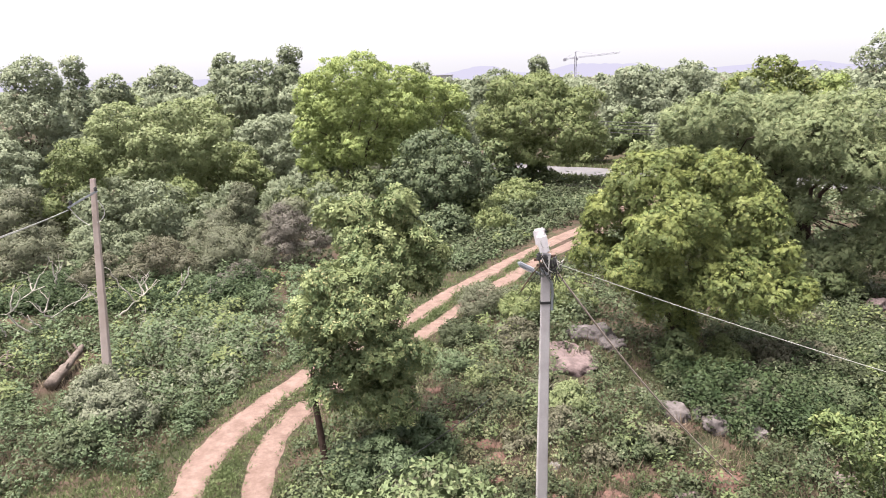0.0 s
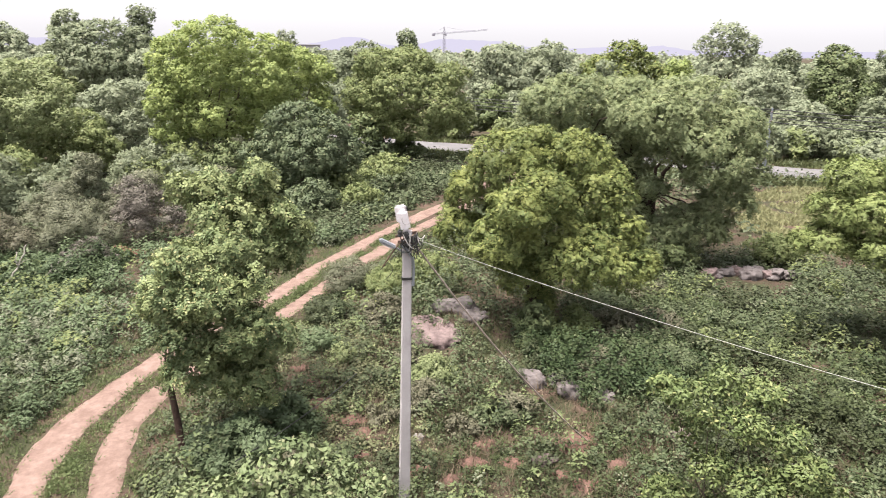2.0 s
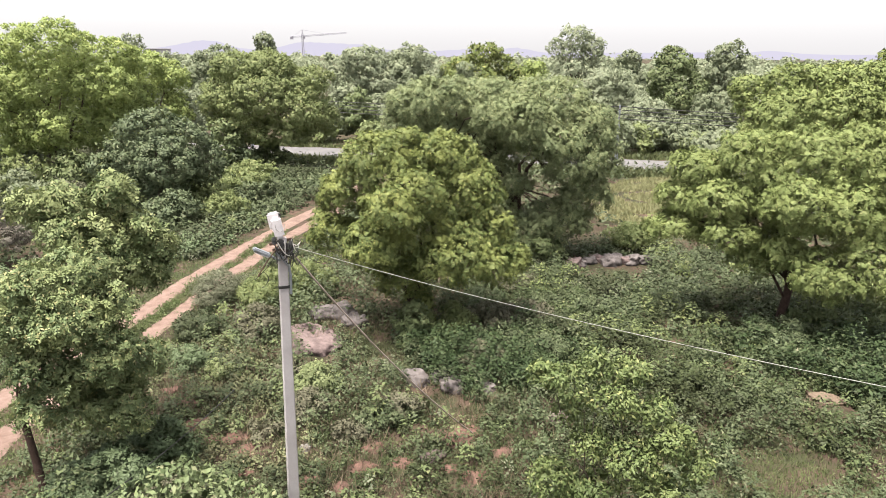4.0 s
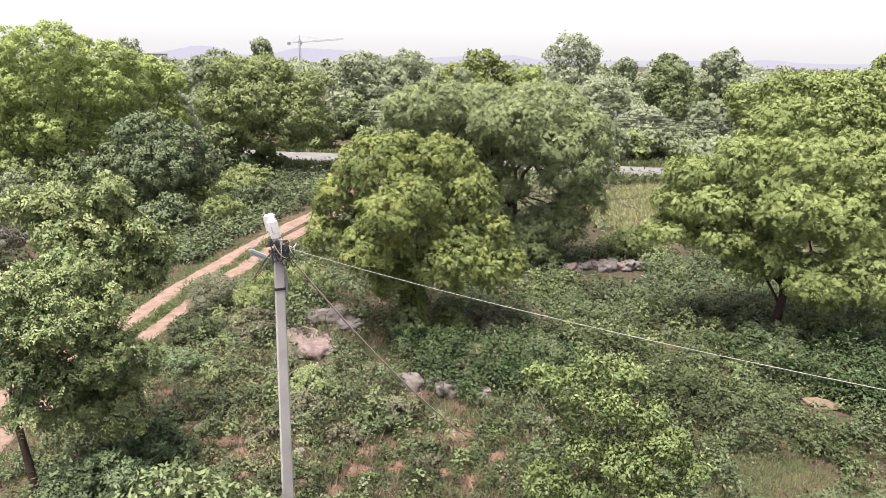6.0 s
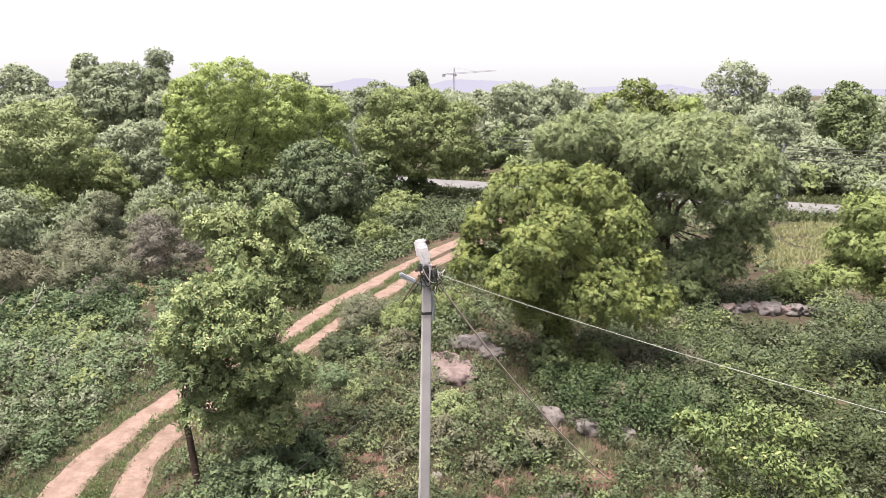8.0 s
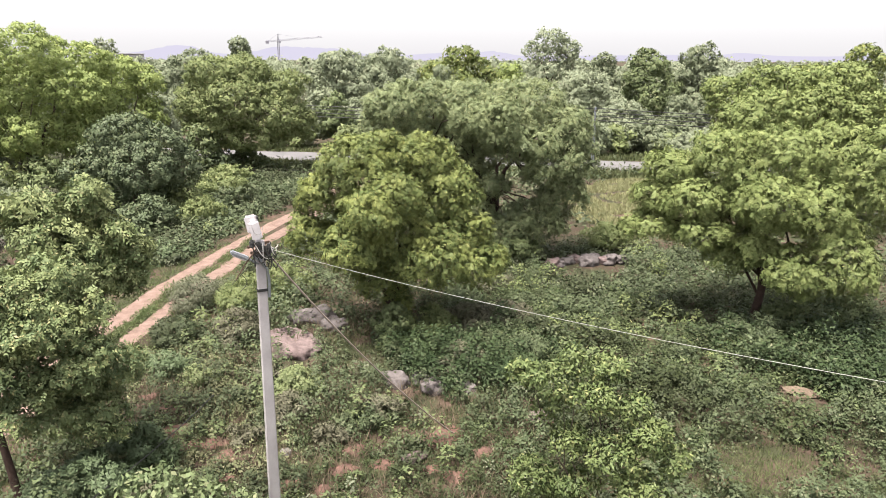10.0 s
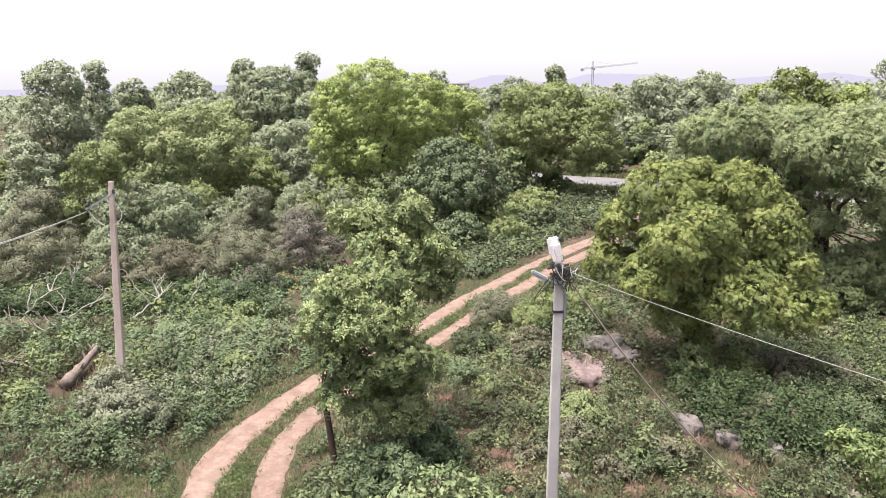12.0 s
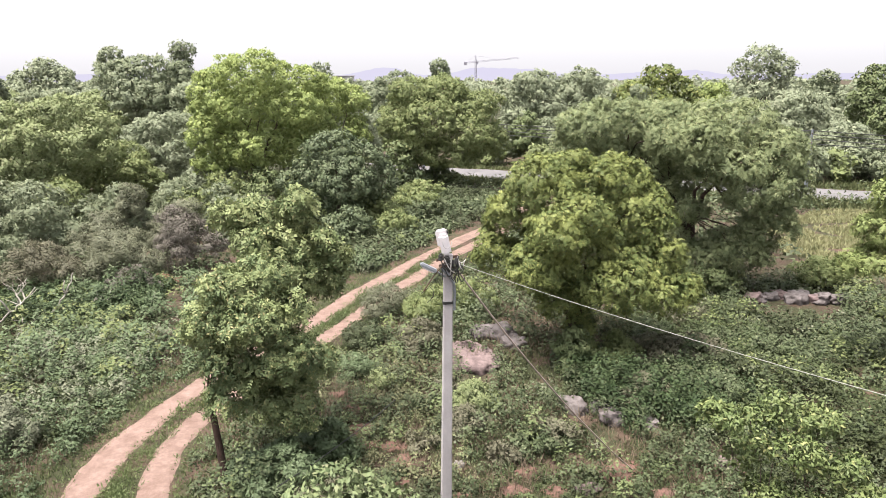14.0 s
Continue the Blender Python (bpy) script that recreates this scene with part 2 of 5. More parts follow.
def fast_mesh(name, verts, quads, mat, smooth=False, normals=None):
    """A mesh of quads or triangles from arrays, with soft normals where they are given."""
    verts, quads = np.asarray(verts, np.float32), np.asarray(quads, np.int32)
    me = bpy.data.meshes.new(name)
    me.vertices.add(len(verts))
    me.vertices.foreach_set("co", verts.ravel())
    me.loops.add(quads.size)
    me.loops.foreach_set("vertex_index", quads.ravel())
    me.polygons.add(len(quads))
    me.polygons.foreach_set("loop_start", np.arange(0, quads.size, quads.shape[1], dtype=np.int32))
    if smooth:
        me.polygons.foreach_set("use_smooth", np.ones(len(quads), bool))
    me.update(calc_edges=True)
    if normals is not None:
        me.polygons.foreach_set("use_smooth", np.ones(len(quads), bool))
        soft = me.attributes.new("custom_normal", "FLOAT_VECTOR", "POINT")
        soft.data.foreach_set("vector", np.asarray(normals, np.float32).ravel())
    me.materials.append(mat)
    return me


def part(name, me, parent, label=""):
    """One mesh object under a thing or a part; me is a mesh, or a bmesh and its material."""
    if isinstance(me, tuple):
        bm, mat = me
        me = bpy.data.meshes.new(name)
        bm.to_mesh(me)
        bm.free()
        me.materials.append(mat)
    ob = new(name, me)
    ob.parent = parent
    return tagged(ob, label) if label else ob


def thing(name, x, y, z, label, category, group=""):
    ob = new(name)
    ob.location = (x, y, z)
    return tagged(ob, label, category, group)


def unit(v):
    return v / np.maximum(np.linalg.norm(v, axis=-1, keepdims=True), 1e-9)


def leaves(base, along, normal, length, width, small=False):
    """Rhombic leaves folded a little along the midrib, or plain pointed ones: arrays of verts and faces."""
    along = unit(along)
    side = unit(np.cross(along, normal))
    up = np.cross(side, along)
    L, W = length[:, None], width[:, None]
    if small:
        v = np.stack([base + side * W * 0.5, base + along * L - up * L * 0.12, base - side * W * 0.5], 1)
        return v.reshape(-1, 3), np.arange(len(base) * 3).reshape(-1, 3)
    mid = base + along * L * 0.42 - up * W * 0.12
    v = np.stack([base, mid + side * W * 0.5 + up * W * 0.18, base + along * L - up * L * 0.12, mid - side * W * 0.5 + up * W * 0.18], 1)
    return v.reshape(-1, 3), np.arange(len(base) * 4).reshape(-1, 4)


def faced(v, corners, soft):
    """Leaves turned over where needed, so that they face the way of their soft normals: verts, faces, normals."""
    v = v.reshape(-1, corners, 3)
    turn = (np.cross(v[:, 1] - v[:, 0], v[:, 2] - v[:, 0]) * soft).sum(1) < 0
    w = v[turn]
    w[:, [1, corners - 1]] = w[:, [corners - 1, 1]]
    v[turn] = w
    return v.reshape(-1, 3), np.arange(v.shape[0] * corners).reshape(-1, corners), np.repeat(soft, corners, 0)


def laid(along, normal, k):
    """Directions turned towards the plane across the normal, as leaves lie on the round of a clump."""
    n = unit(normal)
    return unit(along) - k * n * (unit(along) * n).sum(1, keepdims=True)


def fronds(base, along, normal, length, pairs, leaf, small=False):
    """Feathered leaves: a drooping midrib with pairs of leaflets."""
    along = unit(along)
    side = unit(np.cross(along, normal))
    out = []
    for k in range(pairs):
        s = (k + 0.6) / pairs
        p = base + along * (length * s)[:, None] - np.array([0, 0, 1.0]) * (length * 0.35 * s * s)[:, None]
        for sign in (-1, 1):
            d = unit(side * sign + along * 0.75 - np.array([0, 0, 0.35]) + rng.normal(0, 0.15, base.shape))
            size = leaf * (1.1 - 0.5 * abs(s - 0.45)) * rng.uniform(0.8, 1.2, len(base))
            out.append(leaves(p, d, normal + rng.normal(0, 0.3, base.shape), size, size * 0.48, small)[0])
    v = np.concatenate(out)
    return v, np.arange(len(v)).reshape(-1, 3 if small else 4)


def tube(points, radii, sides=6):
    """A tapered, bent round bar: verts and quads."""
    p, r = np.asarray(points, float), np.asarray(radii, float)
    t = unit(np.gradient(p, axis=0))
    ref = np.array([1.0, 0, 0]) if abs(t[0, 0]) < 0.8 else np.array([0, 1.0, 0])
    a = unit(np.cross(t, ref))
    b = np.cross(t, a)
    ang = np.linspace(0, 2 * np.pi, sides, endpoint=False)
    ring = p[:, None] + r[:, None, None] * (np.cos(ang)[None, :, None] * a[:, None] + np.sin(ang)[None, :, None] * b[:, None])
    i = np.arange(len(p) - 1)[:, None] * sides
    j = np.arange(sides)[None]
    k = (j + 1) % sides
    q = np.stack([i + j, i + k, i + sides + k, i + sides + j], -1).reshape(-1, 4)
    return ring.reshape(-1, 3), q


def joined(pieces):
    v, q, n = [], [], 0
    for a, b in pieces:
        v.append(a)
        q.append(b + n)
        n += len(a)
    return np.concatenate(v), np.concatenate(q)


def bent(a, b, sag, n=5, wobble=0.0):
    """Points from a to b, bowed by sag."""
    a, b, s = np.asarray(a, float), np.asarray(b, float), np.linspace(0, 1, n)[:, None]
    p = a + (b - a) * s + np.asarray(sag, float) * (4 * s * (1 - s))
    if wobble:
        p[1:-1] += rng.normal(0, wobble, (n - 2, 3))
    return p


_lattice = np.random.default_rng(3).random((256, 256))


def field(x, y, size):
    """Smooth noise over the plan, 0 to 1, with patches of that size."""
    u, v = np.asarray(x) / size + 57.3, np.asarray(y) / size + 31.7
    i, j = np.floor(u).astype(int), np.floor(v).astype(int)
    fu, fv = u - i, v - j
    fu, fv = fu * fu * (3 - 2 * fu), fv * fv * (3 - 2 * fv)
    g = lambda a, b: _lattice[a % 256, b % 256]
    return (g(i, j) * (1 - fu) + g(i + 1, j) * fu) * (1 - fv) + (g(i, j + 1) * (1 - fu) + g(i + 1, j + 1) * fu) * fv


def height(x, y):
    """The lie of the land, in metres."""
    x, y = np.asarray(x, float), np.asarray(y, float)
    near = np.exp(-np.maximum(0, np.hypot(x, y) - 50) / 40)
    h = near * ((field(x, y, 7.0) - 0.5) * 0.25 + (field(x, y, 2.2) - 0.5) * 0.1)
    h = h + 0.3 * np.exp(-((x - 5.2) ** 2 + (y - 21.8) ** 2) / 5.0)
    return h


def run(points, step=0.15):
    """A plan line through the points, rounded, in even steps."""
    p = np.asarray(points, float)
    for _ in range(3):
        q = np.empty((2 * len(p), 2))
        q[0::2], q[1::2] = p, p
        q[1:-1:2], q[2:-1:2] = p[:-1] * 0.75 + p[1:] * 0.25, p[:-1] * 0.25 + p[1:] * 0.75
        p = q
    d = np.r_[0, np.cumsum(np.linalg.norm(np.diff(p, axis=0), axis=1))]
    s = np.arange(0, d[-1], step)
    return np.stack([np.interp(s, d, p[:, 0]), np.interp(s, d, p[:, 1])], 1)


def gap_to(line, x, y):
    """Distance from plan points to a line of points."""
    out = np.empty(len(x))
    for a in range(0, len(x), 20000):
        out[a:a + 20000] = np.sqrt(((x[a:a + 20000, None] - line[None, :, 0]) ** 2 + (y[a:a + 20000, None] - line[None, :, 1]) ** 2).min(1))
    return out


# ---- ground, road, track ----
LEFT_RUT = run([(-7.6, 7.0), (-6.3, 11.0), (-6.0, 13.2), (-6.2, 15.4), (-5.95, 17.0), (-5.2, 19.3), (-4.3, 21.4), (-1.1, 26.5), (0.6, 29.8), (3.6, 34.7), (5.6, 37.2), (7.6, 40.4), (12.0, 47.0), (20.5, 58.0)])
RIGHT_RUT = run([(-6.0, 7.0), (-4.6, 11.0), (-4.35, 13.5), (-4.7, 15.6), (-4.55, 17.2), (-4.05, 18.8), (-2.7, 21.3), (-0.85, 24.2), (0.9, 27.7), (1.9, 29.6), (4.7, 34.2), (6.6, 36.6), (8.6, 39.8), (13.0, 46.2), (21.5, 57.2)])
SIDE_TRACK = run([(-6.2, 11.4), (-6.35, 12.6), (-6.9, 13.3), (-7.7, 13.5), (-9.2, 13.2), (-12.5, 12.0), (-16.0, 10.5)])
ROAD = run([(-60.0, 118.0), (-20.0, 90.2), (12.9, 68.6), (40.9, 49.9), (75.0, 27.0), (140.0, -14.0)], 1.0)
RED_PATCHES = ((6.35, 14.1, 0.46), (8.95, 13.75, 0.42), (3.6, 13.8, 0.27), (4.6, 13.6, 0.24), (7.0, 13.1, 0.22), (-0.35, 19.5, 0.25), (0.0, 18.4, 0.3), (0.2, 17.2, 0.34), (0.4, 16.3, 0.3), (2.4, 13.6, 0.25), (3.0, 13.2, 0.2), (21.4, 25.2, 0.6), (5.6, 13.0, 0.18), (0.95, 16.1, 0.34), (1.15, 15.4, 0.28), (1.0, 14.5, 0.2), (4.1, 14.4, 0.22), (6.0, 12.5, 0.25))
STONY = ((3.9, 20.8, 0.5), (5.1, 22.6, 0.3), (6.95, 16.2, 0.28), (6.25, 17.2, 0.22), (16.75, 12.3, 0.45), (17.6, 26.0, 0.6), (18.9, 25.9, 0.7), (20.2, 25.7, 0.6), (2.56, 14.8, 0.15), (8.05, 16.0, 0.2), (-12.4, 20.0, 0.6), (-12.5, 20.8, 0.6), (-12.6, 21.6, 0.6), (-12.7, 22.4, 0.5), (-12.0, 19.4, 0.5), (17.1, 25.1, 0.8), (18.2, 24.6, 0.8), (19.6, 24.6, 0.7), (6.7, 15.6, 0.5), (8.0, 15.5, 0.35), (6.2, 16.5, 0.45), (4.0, 19.8, 0.7), (16.5, 11.6, 0.5), (5.2, 21.8, 0.5), (18.3, 24.9, 0.9), (19.5, 24.7, 0.8), (17.7, 24.0, 0.6), (18.9, 23.9, 0.6))


def spaced(a, b, step):
    return np.arange(a, b, step)


def ground():
    far = np.geomspace(70, 4500, 22)
    xs = np.r_[-far[::-1] - 45, spaced(-110, -40, 4), spaced(-40, 45, 0.75), spaced(45, 118, 4), far + 60]
    ys = np.r_[-far[::-1] - 45, spaced(-110, 0, 5), spaced(0, 60, 0.75), spaced(60, 140, 4), far + 80]
    xs, ys = np.unique(xs), np.unique(ys)
    X, Y = np.meshgrid(xs, ys)
    v = np.stack([X.ravel(), Y.ravel(), height(X.ravel(), Y.ravel())], 1)
    i = np.arange(len(ys) - 1)[:, None] * len(xs) + np.arange(len(xs) - 1)[None]
    q = np.stack([i, i + 1, i + 1 + len(xs), i + len(xs)], -1).reshape(-1, 4)
    tagged(new("ground", fast_mesh("ground", v, q, GROUND, True)), "brown earth with patches of moss and low grass", "ground", kind="structure")


def ribbon(line, half, lift, edge, across=7, crown=0.0, sink=0.12):
    """A strip along a line, with uneven edges that dip under the ground."""
    t = unit(np.gradient(line, axis=0))
    n = np.stack([-t[:, 1], t[:, 0]], 1)
    s = np.linspace(-1, 1, across)
    w = half * (1 + edge * (field(line[:, 0], line[:, 1], 1.1) + 0.7 * field(line[:, 0], line[:, 1], 0.3) - 0.85))
    w2 = half * (1 + edge * (field(line[:, 0] + 40, line[:, 1] + 9, 0.8) + 0.7 * field(line[:, 0] + 40, line[:, 1] + 9, 0.25) - 0.85))
    off = np.where(s[None] < 0, s[None] * w[:, None], s[None] * w2[:, None])
    x, y = line[:, None, 0] + n[:, None, 0] * off, line[:, None, 1] + n[:, None, 1] * off
    z = height(x, y) + lift - sink * np.abs(s[None]) ** 6 + crown * (1 - s[None] ** 2)
    v = np.stack([x, y, z], -1).reshape(-1, 3)
    i = np.arange(len(line) - 1)[:, None] * across + np.arange(across - 1)[None]
    return v, np.stack([i, i + 1, i + 1 + across, i + across], -1).reshape(-1, 4)


ground()
for rut, half in ((LEFT_RUT, 0.58), (RIGHT_RUT, 0.49), (SIDE_TRACK, 0.6)):
    v, q = ribbon(rut, half, 0.03 + 0.006 * (half == 0.6), 0.26)
    tagged(new("dirt_track", fast_mesh("dirt_track", v, q[:, ::-1], DIRT, True)), "wheel rut of pinkish bare earth between the weeds", "dirt track", "ruts of the track", "structure")
v, q = ribbon(ROAD, 3.3, 0.12, 0.06, 9, 0.05, 0.15)
tagged(new("road", fast_mesh("road", v, q[:, ::-1], ASPHALT, True)), "pale worn asphalt road through the scrub", "road", kind="structure")


def soil_patch(x, y, r):
    ang = np.linspace(0, 2 * np.pi, 28, endpoint=False)
    rad = r * (0.35 + 0.8 * field(x * 3 + 2.2 * np.cos(ang), y * 3 + 2.2 * np.sin(ang), 1.0) + 0.7 * field(x * 5 + 5 * np.cos(ang), y * 5 + 5 * np.sin(ang), 1.0))
    rings = np.array([0.05, 0.35, 0.7, 1.0])
    X, Y = x + np.outer(rings, rad * np.cos(ang) * 1.25), y + np.outer(rings, rad * np.sin(ang))
    Z = height(X, Y) + np.array([0.045, 0.045, 0.03, -0.05])[:, None] + 0.03 * (field(X, Y, 0.25) - 0.5)
    v = np.stack([X, Y, Z], -1).reshape(-1, 3)
    i, j = np.arange(3)[:, None] * 28, np.arange(28)[None]
    k = (j + 1) % 28
    q = np.stack([i + j, i + 28 + j, i + 28 + k, i + k], -1).reshape(-1, 4)
    q = np.concatenate([q, [[0, 7, 14, 21]]])
    tagged(new("bare_soil", fast_mesh("bare_soil", v, q, RED_SOIL, True)), "patch of bare crumbly red soil among weeds", "bare soil", "bare soil patches", "structure")


for spot in RED_PATCHES:
    soil_patch(*spot)

# ---- plants ----


def ellipsoids(x, y, top, R, low, n):
    """A crown of several overlapping lobes, high and low: rows of centre and radii."""
    bottom = top * low
    rz = (top - bottom) / 2
    rows = [(x, y, bottom + rz, R * 0.66, R * 0.66, rz * 0.84)]
    for k in range(n):
        a = 2 * math.pi * (k + rng.uniform(-0.3, 0.3)) / n
        tier = (k * 0.618 + 0.2) % 1.0
        r = R * rng.uniform(0.34, 0.52) * (1.1 - 0.35 * tier)
        f = (1 - 0.75 * max(0.0, tier - 0.35)) * R - r * 0.9
        zc = bottom + r * 0.7 + (2 * rz - 1.45 * r) * tier
        rows.append((x + f * math.cos(a), y + f * math.sin(a), zc, r, r, min(r * 0.9, rz * 0.7)))
    rows.append((x + R * rng.uniform(-0.2, 0.2), y, top - R * 0.42, R * 0.55, R * 0.5, R * 0.42))
    return rows


def puffs(rows, size):
    """Rounded tufts of twigs all over the lobes of a crown: centres, the way out there, and radii."""
    centres, ways, sizes = [], [], []
    for i, (cx, cy, cz, rx, ry, rz) in enumerate(rows):
        area = 4 * math.pi * ((rx * ry) ** 1.6 / 3 + 2 * (rx * rz) ** 1.6 / 3) ** (1 / 1.6)
        n = max(7, int(area / (2.9 * size * size)))
        k = np.arange(n) + 0.5
        up, turn = 1 - 2 * k / n, k * 2.399963 + rng.uniform(0, 6.28)
        d = np.stack([np.sqrt(1 - up * up) * np.cos(turn), np.sqrt(1 - up * up) * np.sin(turn), up], 1)
        d = unit(d + rng.normal(0, 1.0 / math.sqrt(n), (n, 3)))
        s = size * rng.uniform(0.55, 1.45, n)
        p = np.array([cx, cy, cz]) + d * np.array([rx, ry, rz])
        swell = field(p[:, 0] + 0.8 * p[:, 2], p[:, 1] - 0.6 * p[:, 2], 3.6 * size)
        p = p - d * (np.array([rx, ry, rz]) * (0.44 - 0.56 * swell + rng.uniform(-0.08, 0.08, n))[:, None] + 0.4 * s[:, None])
        keep = (p[:, 2] > 0.12) & ((d[:, 2] > -0.45) | (rng.random(n) < 0.5)) & (swell > 0.2)
        for j, (ox, oy, oz, sx, sy, sz) in enumerate(rows):
            if j != i:
                keep &= (((p - [ox, oy, oz]) / [sx, sy, sz]) ** 2).sum(1) > 0.62
        centres.append(p[keep])
        ways.append(unit(d[keep] / np.array([rx, ry, rz])))
        sizes.append(s[keep])
    return np.concatenate(centres), np.concatenate(ways), np.concatenate(sizes)


def crown_leaves(centres, ways, sizes, cover, leaf, wide, style, droop=0.25, small=True):
    """Leaves over the tops and outer sides of the tufts, a few of them standing off."""
    one = 6 * 0.25 * leaf * leaf * 0.36 * 0.5 if style == "frond" else leaf * leaf * wide * 0.5
    count = np.maximum(5, (cover * 2 * math.pi * sizes ** 2 / one * (1 if small else 0.6)).astype(int))
    pick = np.repeat(np.arange(len(centres)), count)
    n, up = len(pick), np.array([0, 0, 1.0])
    w = ways[pick]
    d = unit(rng.normal(0, 1, (n, 3)) + w * 0.8 + up * 0.45)
    r = sizes[pick] * rng.uniform(0.3, 1.08, n) ** 0.5 * np.where(rng.random(n) < 0.22, rng.uniform(1.05, 1.38, n), 1.0)
    p = centres[pick] + d * r[:, None] * np.array([1, 1, 0.8])
    soft = unit(d + w * 0.15 + up * 0.3 + rng.normal(0, 0.1 if small else 0.35, (n, 3)))
    normal = soft + rng.normal(0, 0.45, (n, 3))
    along = laid(rng.normal(0, 1, (n, 3)) + d * 0.7 - up * droop, normal, 0.8)
    L = leaf * rng.uniform(0.7, 1.3, n)
    if style == "frond":
        return faced(fronds(p, along, normal, L, 3, leaf * 0.5, small)[0], 3 if small else 4, np.tile(soft, (6, 1)))
    return faced(leaves(p, along, normal, L, L * wide, small)[0], 3 if small else 4, soft)


def limbs(x, y, fork, r, rows, centres, count, lean=(0, 0)):
    """A trunk, and a few rising limbs into the lobes of the crown, each with its branches to the tufts."""
    base = np.array([x, y, float(height(x, y)) - 0.1])
    top = np.array([x + lean[0], y + lean[1], fork])
    stem = bent(base, top, (rng.uniform(-0.08, 0.08) * fork, rng.uniform(-0.08, 0.08) * fork, 0), 7)
    trunk = tube(stem, np.linspace(r * 1.25, r * 0.9, 7), 8)
    grown, nodes, sizes = [], [], []
    for k, row in enumerate(rows[:7 if r > 0.045 else 3]):
        end = np.array(row[:3]) + np.array([0, 0, row[5] * 0.35])
        start = stem[6 - (k % 3)]
        span = np.linalg.norm(end - start)
        flat = np.hypot(*(end - start)[:2])
        way = bent(start, end, (0, 0, 0.22 * min(flat, max(0.0, end[2] - start[2]) + 0.3 * flat)), 9, span * 0.022)
        rr = r * rng.uniform(0.42, 0.62) * min(1.0, 0.5 + row[3] / 4)
        taper = np.linspace(rr, rr * 0.2, 9)
        grown.append([tube(way, taper, 6)])
        nodes.append(way[3:8])
        sizes.append(taper[3:8])
    nodes, sizes = np.concatenate(nodes), np.concatenate(sizes)
    for i in rng.permutation(len(centres))[:count]:
        j = np.argmin(((nodes - centres[i]) ** 2).sum(1))
        span = np.linalg.norm(centres[i] - nodes[j])
        grown[j // 5].append(tube(bent(nodes[j], centres[i], (0, 0, span * rng.uniform(-0.05, 0.15)), 5, span * 0.03), np.linspace(sizes[j] * 0.6, sizes[j] * 0.12 + 0.004, 5), 4))
    return trunk, [joined(pieces) for pieces in grown]


def plant(name, category, label, x, y, rows, species, puff, cover, leaf, wide=0.55, style="leaf", fork=1.5, trunk=0.12, count=14, lean=(0, 0), bark=None, group="", droop=0.25, small=True):
    ob = thing(name, x, y, 0, label, category, group)
    c, w, s = puffs(rows, puff)
    o = np.array([x, y, 0])
    stem, grown = limbs(x, y, fork, trunk, rows, c, count, lean)
    apart = category == "tree" and math.hypot(x, y) < 40
    v, q = stem if apart else joined([stem, *grown])
    wood = part("trunk" if category == "tree" else "stem", fast_mesh("trunk", v - o, q, bark or BARK, True), ob)
    for v, q in grown if apart else ():
        part("limb", fast_mesh("limb", v - o, q, bark or BARK, True), wood)
    v, q, soft = crown_leaves(c, w, s, cover, leaf, wide, style, droop, small)
    pieces, normals = [(v, q)], [soft]
    far = math.hypot(x, y) > 40
    for cx, cy, cz, rx, ry, rz in rows:  # sparse leaves inside the crown
        size = leaf * (0.95 if style == "frond" else 1.6)
        n = int((0.75 if far else 0.45) * (rx * rz + rx * ry) / (size * size * 0.3)) + 4
        d = unit(rng.normal(0, 1, (n, 3)))
        L = np.full(n, size) * rng.uniform(0.7, 1.3, n)
        spot = np.array([cx, cy, cz]) + d * np.array([rx, ry, rz]) * ((0.86 if far else 0.62) * rng.random(n) ** 0.4)[:, None]
        v, q, soft = faced(leaves(spot, rng.normal(0, 1, (n, 3)), rng.normal(0, 1, (n, 3)), L, L * 0.6, small)[0], 3 if small else 4, d)
        pieces.append((v, q))
        normals.append(soft)
    v, q = joined(pieces)
    part("crown" if category == "tree" else "foliage", fast_mesh("crown", v - o, q, LEAF[species], normals=np.concatenate(normals)), ob)
    return ob


WORDS = {
    "neem_pale": "leafy tree with pale green foliage", "neem": "leafy tree with feathery fresh green foliage", "mid_green": "bushy green tree at the edge of the scrub", "olive": "wide spreading tree with olive green foliage",
    "yellow_green": "tall rounded tree with yellowish green foliage", "dark_green": "dense dark green tree with a broad crown",
    "blue_green": "low bushy tree with bluish dark leaves", "grey_green": "grey-green scrub tree, fine leaves coloured pale for haze",
}


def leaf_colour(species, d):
    """Paler leaves where the woods are far off, with distance haze in their colour."""
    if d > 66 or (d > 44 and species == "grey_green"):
        return {"grey_green": "hazed", "mid_green": "grey_green"}.get(species, species)
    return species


def tree(x, y, top, R, species, low=0.2, dense=1.0, rows=None):
    d = math.hypot(x, y)
    leaf = max(0.13, d * (0.0027 if d < 68 else 0.0032))
    group = "trees of the thicket" if d < 110 else "trees in the distance"
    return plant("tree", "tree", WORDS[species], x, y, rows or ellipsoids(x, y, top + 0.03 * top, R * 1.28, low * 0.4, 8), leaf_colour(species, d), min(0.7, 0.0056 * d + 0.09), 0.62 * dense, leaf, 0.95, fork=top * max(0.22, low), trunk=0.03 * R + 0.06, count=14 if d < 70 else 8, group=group)


